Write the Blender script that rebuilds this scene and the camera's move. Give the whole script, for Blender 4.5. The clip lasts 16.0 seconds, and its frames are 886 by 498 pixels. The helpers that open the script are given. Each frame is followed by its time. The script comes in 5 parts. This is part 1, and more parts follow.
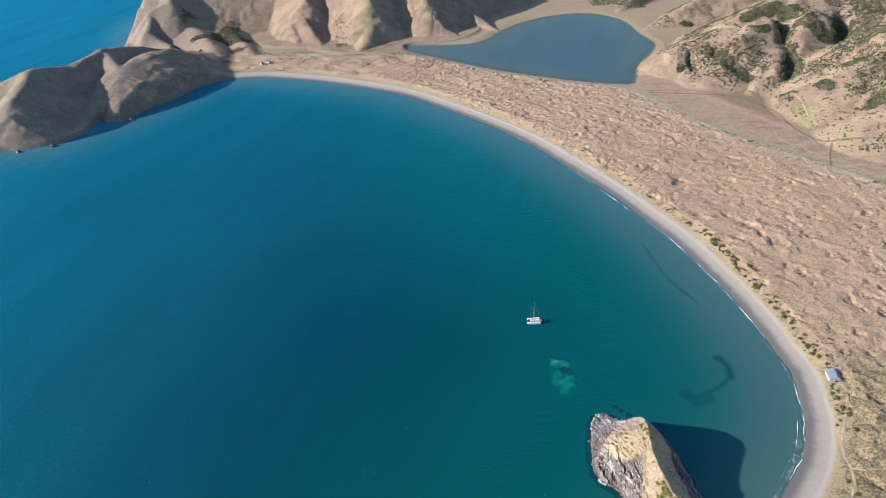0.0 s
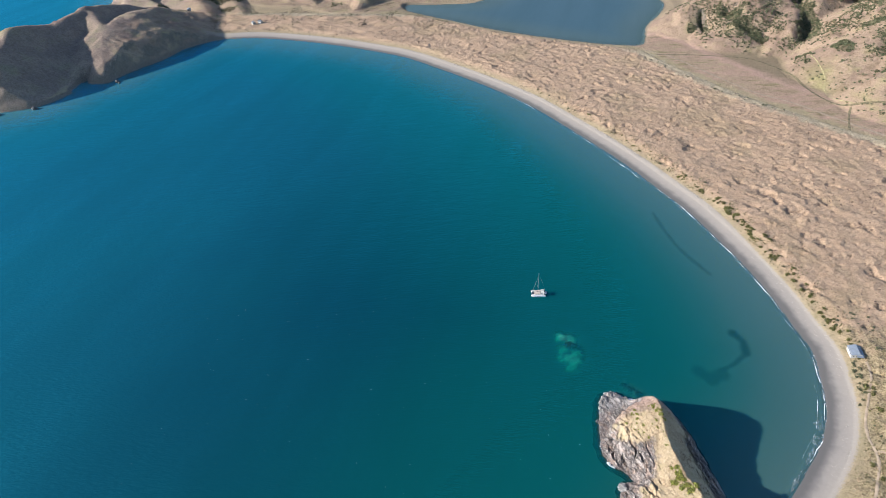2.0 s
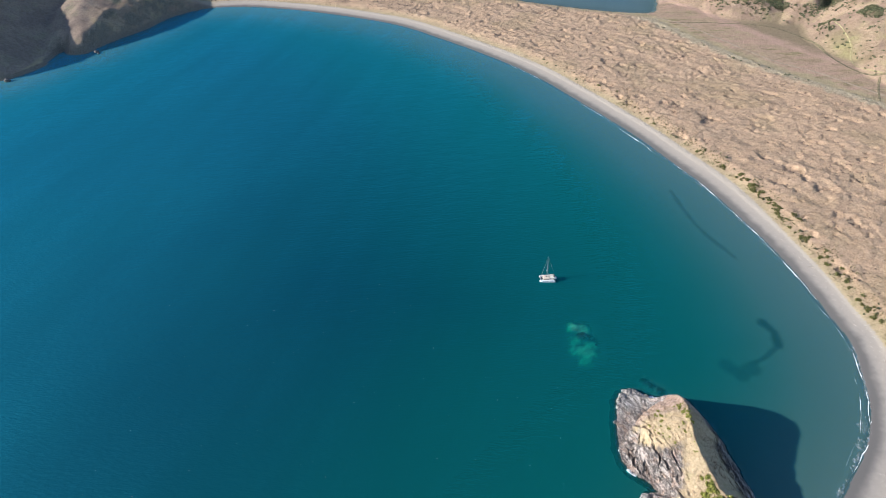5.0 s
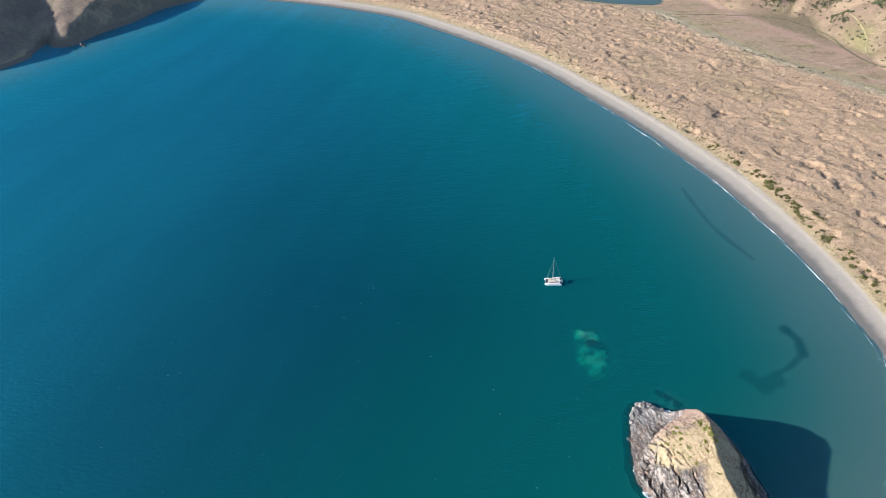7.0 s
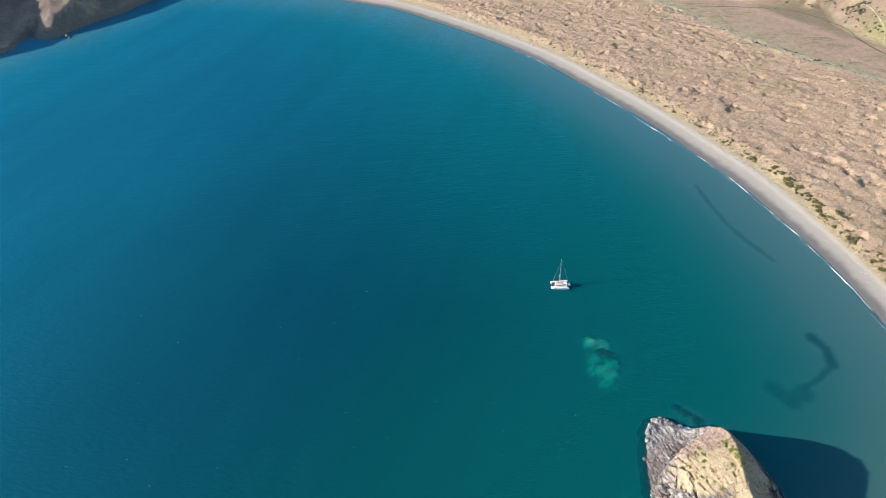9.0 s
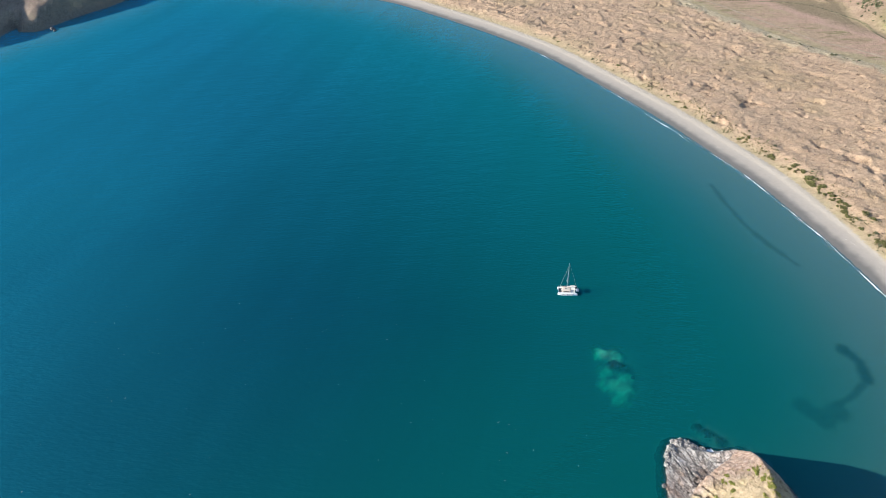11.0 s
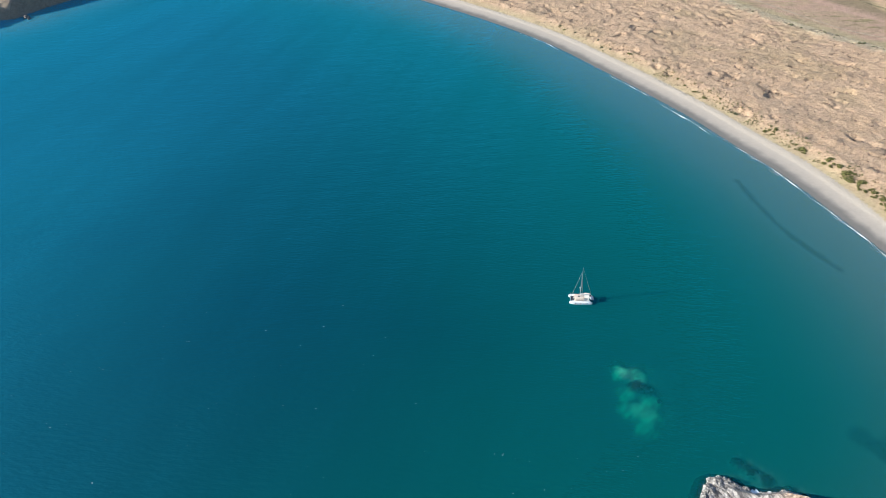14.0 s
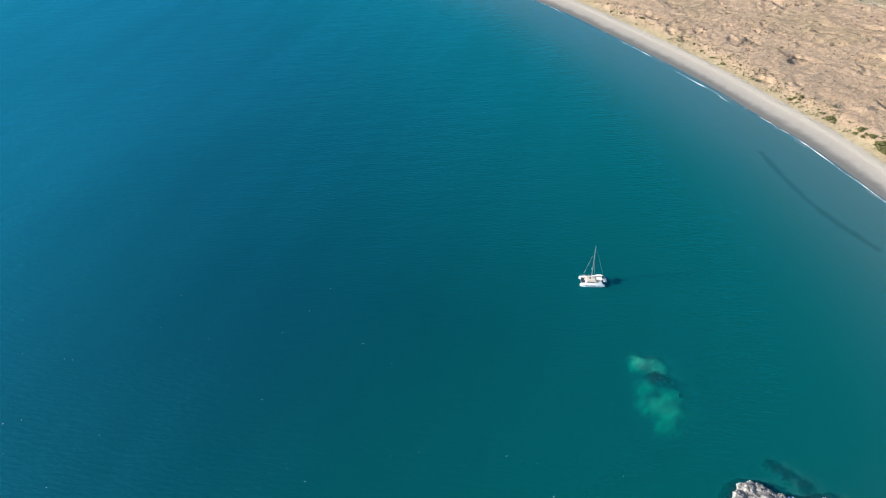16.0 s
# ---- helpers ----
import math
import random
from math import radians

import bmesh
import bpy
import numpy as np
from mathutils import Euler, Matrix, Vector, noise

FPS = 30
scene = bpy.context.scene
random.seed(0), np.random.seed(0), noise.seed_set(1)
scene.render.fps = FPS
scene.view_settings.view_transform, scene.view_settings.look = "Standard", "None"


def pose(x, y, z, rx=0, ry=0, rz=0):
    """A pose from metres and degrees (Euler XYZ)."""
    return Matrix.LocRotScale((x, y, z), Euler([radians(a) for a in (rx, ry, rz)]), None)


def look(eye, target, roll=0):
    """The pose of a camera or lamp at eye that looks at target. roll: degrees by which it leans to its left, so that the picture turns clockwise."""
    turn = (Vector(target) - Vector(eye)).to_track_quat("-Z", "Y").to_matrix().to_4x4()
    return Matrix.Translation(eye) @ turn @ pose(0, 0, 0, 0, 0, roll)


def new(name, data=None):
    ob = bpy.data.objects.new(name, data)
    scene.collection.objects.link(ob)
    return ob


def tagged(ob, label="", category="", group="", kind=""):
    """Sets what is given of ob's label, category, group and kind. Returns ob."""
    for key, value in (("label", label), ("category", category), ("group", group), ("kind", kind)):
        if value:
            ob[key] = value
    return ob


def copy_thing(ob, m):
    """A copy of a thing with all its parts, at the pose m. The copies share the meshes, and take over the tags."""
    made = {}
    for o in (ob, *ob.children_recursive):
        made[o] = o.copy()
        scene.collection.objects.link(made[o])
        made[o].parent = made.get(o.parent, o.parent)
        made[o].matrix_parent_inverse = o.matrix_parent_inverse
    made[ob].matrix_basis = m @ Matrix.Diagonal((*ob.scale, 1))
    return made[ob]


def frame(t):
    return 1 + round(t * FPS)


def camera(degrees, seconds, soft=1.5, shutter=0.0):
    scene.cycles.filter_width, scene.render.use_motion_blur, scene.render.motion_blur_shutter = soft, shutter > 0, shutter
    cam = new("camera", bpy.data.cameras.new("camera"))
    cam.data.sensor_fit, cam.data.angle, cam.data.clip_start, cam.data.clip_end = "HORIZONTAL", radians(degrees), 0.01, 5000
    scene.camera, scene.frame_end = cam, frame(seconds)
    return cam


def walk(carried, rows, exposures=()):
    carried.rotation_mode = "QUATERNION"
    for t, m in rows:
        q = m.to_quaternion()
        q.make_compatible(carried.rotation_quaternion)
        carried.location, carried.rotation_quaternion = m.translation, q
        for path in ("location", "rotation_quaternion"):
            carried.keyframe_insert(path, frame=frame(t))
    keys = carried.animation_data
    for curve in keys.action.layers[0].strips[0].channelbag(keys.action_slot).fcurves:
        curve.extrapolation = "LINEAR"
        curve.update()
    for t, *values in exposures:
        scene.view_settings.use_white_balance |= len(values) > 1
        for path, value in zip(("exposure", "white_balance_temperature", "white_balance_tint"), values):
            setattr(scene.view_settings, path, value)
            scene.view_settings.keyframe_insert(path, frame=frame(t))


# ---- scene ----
cam = camera(70.0, 16.0, soft=0.75)
PATH = [
    (0, (-46.646, -341.452, 294.128), (-46.716, -339.794, 293.012), -3.1),
    (0.5, (-47.005, -336.311, 290.581), (-47.074, -334.655, 289.461), -3.1),
    (1, (-47.347, -331.178, 287.016), (-47.417, -329.546, 285.863), -3.1),
    (1.5, (-47.673, -326.055, 283.433), (-47.742, -324.438, 282.258), -3.1),
    (2, (-47.982, -320.941, 279.831), (-48.051, -319.34, 278.635), -3.0),
    (2.5, (-48.275, -315.836, 276.21), (-48.344, -314.256, 274.987), -3.1),
    (3, (-48.551, -310.741, 272.572), (-48.62, -309.177, 271.326), -3.1),
    (3.5, (-48.811, -305.654, 268.915), (-48.879, -304.092, 267.668), -3.1),
    (4, (-49.054, -300.577, 265.239), (-49.123, -299.014, 263.993), -3.1),
    (6.5, (-50.023, -275.329, 246.587), (-50.091, -273.767, 245.34), -3.1),
    (7, (-50.168, -270.307, 242.801), (-50.233, -268.745, 241.553), -3.0),
    (7.5, (-50.295, -265.294, 238.998), (-50.361, -263.733, 237.749), -3.0),
    (8, (-50.407, -260.29, 235.175), (-50.472, -258.728, 233.928), -3.0),
    (8.5, (-50.502, -255.296, 231.335), (-50.566, -253.734, 230.087), -2.9),
    (9, (-50.58, -250.31, 227.476), (-50.643, -248.749, 226.227), -2.8),
    (11.5, (-50.724, -225.522, 207.905), (-50.785, -223.955, 206.663), -2.6),
    (12, (-50.703, -220.592, 203.936), (-50.764, -219.024, 202.695), -2.6),
    (12.5, (-50.666, -215.671, 199.948), (-50.726, -214.103, 198.708), -2.4),
    (13, (-50.613, -210.759, 195.942), (-50.672, -209.189, 194.705), -2.4),
    (13.5, (-50.543, -205.857, 191.918), (-50.602, -204.285, 190.682), -2.5),
    (14, (-50.456, -200.963, 187.875), (-50.514, -199.392, 186.639), -2.4),
    (14.5, (-50.353, -196.079, 183.814), (-50.412, -194.506, 182.58), -2.4),
    (15, (-50.233, -191.204, 179.735), (-50.293, -189.631, 178.501), -2.4),
    (15.5, (-50.097, -186.338, 175.637), (-50.158, -184.769, 174.398), -2.5),
    (16, (-49.945, -181.482, 171.521), (-50.007, -179.953, 170.233), -2.5),
]
walk(cam, [(t, look(eye, target, roll)) for t, eye, target, roll in PATH], [(0, 0.76, 6400, 12), (8, 0.87, 6500, 10), (16, 0.98, 6550, 7)])

# ---- world and sun ----
SUN_EL, SUN_AZ = radians(22.0), radians(263.0)      # azimuth clockwise from +y
world = bpy.data.worlds.new("sky")
scene.world = world
world.use_nodes = True
sky = world.node_tree.nodes.new("ShaderNodeTexSky")
sky.sky_type, sky.sun_disc = "NISHITA", False
sky.sun_elevation, sky.sun_rotation = SUN_EL, SUN_AZ
sky.air_density, sky.dust_density, sky.ozone_density = 1.0, 0.45, 3.0
background = world.node_tree.nodes["Background"]
background.inputs["Strength"].default_value = 0.11
world.node_tree.links.new(sky.outputs["Color"], background.inputs["Color"])
sun_data = bpy.data.lights.new("sun", "SUN")
sun_data.energy, sun_data.angle, sun_data.color = 5.0, radians(0.7), (1.0, 0.95, 0.88)
sun = new("sun", sun_data)
sun_way = Vector((math.sin(SUN_AZ) * math.cos(SUN_EL), math.cos(SUN_AZ) * math.cos(SUN_EL), math.sin(SUN_EL)))
sun.matrix_world = look(sun_way * 600, (0, 0, 0))

# ---- node helpers ----
def material(name, rough=0.9, color=(0.5, 0.5, 0.5), metal=0.0):
    m = bpy.data.materials.new(name)
    m.use_nodes = True
    b = m.node_tree.nodes["Principled BSDF"]
    b.inputs["Base Color"].default_value = (*color, 1)
    b.inputs["Roughness"].default_value = rough
    b.inputs["Metallic"].default_value = metal
    return m, m.node_tree, b


def value_in(tree, socket, v):
    if hasattr(v, "is_output"):
        tree.links.new(v, socket)
    else:
        socket.default_value = v


def calc(tree, op, a, b=0.0, c=0.0, clamp=False):
    n = tree.nodes.new("ShaderNodeMath")
    n.operation, n.use_clamp = op, clamp
    for s, v in zip(n.inputs, (a, b, c)):
        value_in(tree, s, v)
    return n.outputs[0]


def blend(tree, fac, a, b, mode="MIX"):
    n = tree.nodes.new("ShaderNodeMix")
    n.data_type, n.blend_type = "RGBA", mode
    n.clamp_factor = True
    value_in(tree, n.inputs[0], fac)
    for s, v in ((n.inputs[6], a), (n.inputs[7], b)):
        value_in(tree, s, (*v, 1) if isinstance(v, tuple) else v)
    return n.outputs[2]


def step(tree, v, lo, hi, a=0.0, b=1.0):
    n = tree.nodes.new("ShaderNodeMapRange")
    n.interpolation_type = "SMOOTHSTEP"
    for s, x in zip(n.inputs, (v, lo, hi, a, b)):
        value_in(tree, s, x)
    return n.outputs[0]


def ramp(tree, v, stops):
    n = tree.nodes.new("ShaderNodeValToRGB")
    tree.links.new(v, n.inputs[0])
    while len(n.color_ramp.elements) < len(stops):
        n.color_ramp.elements.new(0.5)
    for e, (p, c) in zip(n.color_ramp.elements, stops):
        e.position, e.color = p, (*c, 1)
    return n.outputs[0]


def place(tree, scale=(1, 1, 1), turn=0.0, local=False):
    if local:
        src = tree.nodes.new("ShaderNodeTexCoord").outputs["Object"]
    else:
        src = tree.nodes.new("ShaderNodeNewGeometry").outputs["Position"]
    n = tree.nodes.new("ShaderNodeMapping")
    n.inputs["Scale"].default_value = scale
    n.inputs["Rotation"].default_value = (0, 0, radians(turn))
    tree.links.new(src, n.inputs[0])
    return n.outputs[0]


def grain(tree, at, scale, detail=4.0, rough=0.55, warp=0.0):
    n = tree.nodes.new("ShaderNodeTexNoise")
    n.inputs["Scale"].default_value, n.inputs["Detail"].default_value = scale, detail
    n.inputs["Roughness"].default_value, n.inputs["Distortion"].default_value = rough, warp
    tree.links.new(at, n.inputs["Vector"])
    return n.outputs["Fac"]


def cells(tree, at, scale, feature="F1"):
    n = tree.nodes.new("ShaderNodeTexVoronoi")
    n.feature = feature
    n.inputs["Scale"].default_value = scale
    tree.links.new(at, n.inputs["Vector"])
    return n.outputs["Distance"]


def attr(tree, name):
    n = tree.nodes.new("ShaderNodeAttribute")
    n.attribute_name = name
    return n.outputs["Fac"]


def relief(tree, shader, height, strength=0.5, distance=0.3):
    n = tree.nodes.new("ShaderNodeBump")
    n.inputs["Strength"].default_value, n.inputs["Distance"].default_value = strength, distance
    tree.links.new(height, n.inputs["Height"])
    tree.links.new(n.outputs[0], shader.inputs["Normal"])


# ---- shape of the land ----
def hash_noise(x, y, seed):
    xi, yi = np.floor(x).astype(np.int64), np.floor(y).astype(np.int64)
    fx, fy = x - xi, y - yi
    fx, fy = fx * fx * fx * (fx * (fx * 6 - 15) + 10), fy * fy * fy * (fy * (fy * 6 - 15) + 10)

    def corner(a, b):
        n = (a * 374761393 + b * 668265263 + seed * 1274126177) & 0x7FFFFFFF
        n = ((n ^ (n >> 13)) * 1274126177) & 0x7FFFFFFF
        return ((n ^ (n >> 16)) & 0xFFFF) / 65535.0
    a, b, c, d = corner(xi, yi), corner(xi + 1, yi), corner(xi, yi + 1), corner(xi + 1, yi + 1)
    return (a * (1 - fx) + b * fx) * (1 - fy) + (c * (1 - fx) + d * fx) * fy


def fbm(x, y, size, octaves=4, seed=0, gain=0.5):
    total, amp, norm = 0.0, 1.0, 0.0
    for o in range(octaves):
        k = 2.03 ** o / size
        total = total + amp * (hash_noise(x * k + 17.3 * o, y * k - 9.1 * o, seed + o) - 0.5) * 2
        norm += amp
        amp *= gain
    return total / norm


def smooth_line(points, per=5, closed=False):
    p = np.array(points, float)
    if closed:
        p = np.vstack([p[-1], p, p[0], p[1]])
    else:
        p = np.vstack([2 * p[0] - p[1], p, 2 * p[-1] - p[-2]])
    out = []
    for a, b, c, d in zip(p, p[1:], p[2:], p[3:]):
        for t in np.arange(per) / per:
            out.append(0.5 * (2 * b + (c - a) * t + (2 * a - 5 * b + 4 * c - d) * t ** 2 + (3 * b - a - 3 * c + d) * t ** 3))
    if not closed:
        out.append(p[-2])
    return np.array(out)


def line_distance(x, y, line, closed=False):
    """Distance to a line, how far along it (0 to 1), and for a closed line whether inside."""
    best, along, inside = np.full(x.shape, 1e9), np.zeros(x.shape), np.zeros(x.shape, bool)
    pts = np.vstack([line, line[:1]]) if closed else line
    n = len(pts) - 1
    for i in range(n):
        (ax, ay), (bx, by) = pts[i][:2], pts[i + 1][:2]
        dx, dy = bx - ax, by - ay
        t = np.clip(((x - ax) * dx + (y - ay) * dy) / (dx * dx + dy * dy + 1e-9), 0, 1)
        d = (x - ax - t * dx) ** 2 + (y - ay - t * dy) ** 2
        near = d < best
        best = np.where(near, d, best)
        along = np.where(near, (i + t) / n, along)
        if closed and dy != 0:
            cross = ((ay > y) != (by > y)) & (x < (bx - ax) * (y - ay) / dy + ax)
            inside ^= cross
    return np.sqrt(best), along, inside


def ease(v, lo, hi):
    t = np.clip((v - lo) / (hi - lo), 0, 1)
    return t * t * (3 - 2 * t)


# beach from the south round to the foot of the headland, then the headland's rocky foot
BEACH = [(95, -420), (45, -300), (40, -230), (68, -189), (99, -154), (121, -131), (134, -115), (144, -96), (149, -79), (154, -57), (152, -34),
         (150, -6), (144, 28), (136, 60), (125.5, 97), (111, 132), (95, 170), (74.5, 211), (50, 255.5), (24, 300.5), (-5, 339), (-37, 376), (-71, 412),
         (-116, 456), (-165, 487), (-215, 513), (-267, 535), (-328, 553), (-378, 554)]
HEADLAND = [(-388, 549), (-417, 522), (-434, 480), (-454, 451), (-468, 424), (-475, 407), (-494, 406), (-505, 418), (-510, 391), (-507, 374), (-525, 343),
            (-559, 330), (-585, 328), (-636, 311), (-719, 322), (-800, 400), (-760, 470), (-700, 540), (-640, 590), (-600, 630), (-590, 670),
            (-610, 720), (-630, 785), (-668, 931), (-640, 1060), (-700, 1500), (-800, 3000), (4500, 3000), (4500, -2500), (300, -2500), (150, -600)]
COAST = np.vstack([smooth_line(BEACH, 5), smooth_line(HEADLAND, 4)])
LAGOON = smooth_line([(-124, 676), (-78, 670), (-31, 670), (-2, 692), (17, 726), (60, 780), (122, 821), (184, 826), (223, 788), (237, 747), (240, 692), (249, 647),
                      (246, 615), (218, 562), (198, 522), (188, 488), (178, 463), (155, 464), (121, 475), (58, 507), (-1, 543), (-58, 589), (-104, 625), (-128, 651)], 4, True)
# inner edge of the dunes, west to east, and the track that runs beside it
DUNE_BACK = smooth_line([(-369, 655), (-269, 642), (-196, 630), (-127, 621), (-58, 584), (-1, 539), (58, 503), (121, 471), (166, 445), (180, 417), (211, 350), (241, 298), (279, 247), (321, 194),
                         (354, 145), (408, 78), (462, -46), (505, -192), (480, -420)], 4)
LAGOON_Z = 2.6

# crests: x, y, height
HEADLAND_CRESTS = [
    [(-580, 336, 12), (-572, 345, 30), (-580, 376, 46), (-590, 443, 60), (-563, 486, 50), (-543, 539, 54), (-512, 584, 46), (-497, 625, 28)],
    [(-543, 539, 54), (-503, 493, 42), (-484, 430, 18), (-476, 404, 3)],
    [(-590, 443, 60), (-680, 430, 30), (-736, 370, 14)],
]
NORTH_CRESTS = [
    [(-560, 900, 120), (-453, 941, 130), (-294, 1009, 138), (-132, 1060, 130), (45, 1121, 110), (250, 1170, 80)],
    [(-32, 698, 3), (-62, 716, 12), (-83, 739, 25), (-97, 764, 44), (-122, 894, 106)],
    [(-94, 697, 3), (-108, 735, 18), (-118, 764, 34), (-143, 894, 96)],
    [(20, 733, 3), (2, 758, 10), (-23, 798, 20), (-53, 820, 34), (-78, 950, 96)],
    [(-204, 631, 3), (-193, 678, 18), (-183, 722, 36), (-193, 746, 54), (-218, 876, 116)],
    [(-260, 671, 3), (-293, 731, 22), (-311, 766, 36), (-307, 792, 52), (-332, 922, 114)],
    [(-311, 691, 3), (-313, 717, 12), (-327, 747, 24)],
]
VALLEY_CRESTS = [
    [(-418, 804, 10), (-466, 859, 24), (-502, 892, 38), (-527, 1022, 100)],
    [(-458, 807, 14), (-509, 858, 32), (-532, 879, 42), (-557, 1009, 104)],
    [(-485, 672, 4), (-540, 717, 16), (-566, 734, 28), (-570, 776, 50), (-540, 791, 64), (-565, 921, 126)],
]
KNOLL_CRESTS = [
    [(-490, 450, 24), (-503, 493, 42), (-488, 540, 46), (-472, 586, 38), (-455, 625, 16)],
    [(-388, 577, 3), (-418, 633, 12), (-464, 711, 20), (-508, 768, 26)],
    [(-358, 626, 3), (-394, 690, 12), (-445, 771, 18)],
]
EAST_CRESTS = [
    [(201, 500, 5), (248, 514, 30), (319, 526, 59), (407, 561, 88), (508, 595, 115), (700, 650, 150)],
    [(245, 442, 6), (292, 472, 37), (352, 519, 68)],
    [(309, 409, 7), (353, 448, 37), (408, 512, 72)],
    [(340, 332, 9), (392, 351, 50), (484, 389, 100), (651, 481, 154)],
    [(334, 262, 6), (385, 270, 37), (472, 306, 83), (650, 392, 142)],
    [(258, 704, 5), (353, 755, 37), (489, 809, 73), (700, 800, 120)],
    [(236, 821, 5), (297, 911, 20), (433, 1073, 67)],
]


# thickets in the gullies: x, y, half widths
THICKETS = [(281, 488, 6, 9), (290, 475, 8, 10), (292, 456, 9, 14), (302, 440, 8, 9), (309, 432, 7, 5), (257, 486, 3, 14), (242, 482, 4, 5), (376, 500, 6, 14), (366, 470, 7, 16), (365, 445, 8, 16), (357, 425, 8, 10),
            (345, 531, 14, 8), (368, 539, 16, 8), (390, 528, 12, 9), (399, 500, 9, 12), (409, 486, 8, 10), (340, 498, 10, 5), (286, 529, 9, 4), (445, 492, 12, 16), (388, 294, 10, 9), (360, 349, 6, 9), (319, 708, 10, 4), (398, 372, 9, 7)]


# gullies in the eastern hills: a line along each, depth, half width
GULLIES = [([(378, 512), (367, 470), (364, 445), (355, 420)], 10, 9), ([(258, 502), (257, 486), (256, 470)], 7, 4), ([(452, 512), (438, 478)], 10, 9), ([(286, 486), (292, 462), (301, 444)], 5, 9)]


def crest_height(x, y, crests, slope):
    top = np.full(x.shape, -50.0)
    for chain in crests:
        for a, b in zip(chain, chain[1:]):
            dx, dy = b[0] - a[0], b[1] - a[1]
            t = np.clip(((x - a[0]) * dx + (y - a[1]) * dy) / (dx * dx + dy * dy), 0, 1)
            d = np.hypot(x - a[0] - t * dx, y - a[1] - t * dy)
            z = a[2] + t * (b[2] - a[2]) - slope * (np.sqrt(d * d + 36) - 6)
            top = np.maximum(top, z)
    return top


# pale sandy shoal in the bay, then weedy reefs off the islet: x, y, radius, top
SHOALS = [(10, -40, 4.8, -1.2), (15.5, -40.5, 4.4, -1.5), (9.5, -49, 4.2, -1.7), (10, -57, 5.2, -1.3), (15, -59, 5.6, -1.3), (18.5, -53, 4.0, -1.6), (12.5, -65, 4.2, -1.6)]
REEFS = [(40, -79, 2.2, -0.8), (43, -82, 2.6, -0.7), (46.5, -85.5, 2.6, -0.6), (54, -89, 1.8, -0.6), (13.8, -46.4, 3.3, -0.8), (17.4, -47.6, 2.9, -0.9)]


# beds of seaweed: a line along each, half its width and how dense
WEED_BEDS = [([(115.5, -40), (118.5, -47), (116, -56)], 4.0, 0.8), ([(115, -58), (104, -66), (98, -69)], 2.0, 0.62), ([(97, -71.5), (90, -75), (86, -69)], 5.5, 0.55), ([(100, 93), (101.5, 76), (105, 54), (111, 35), (119, 18)], 2.0, 0.42)]


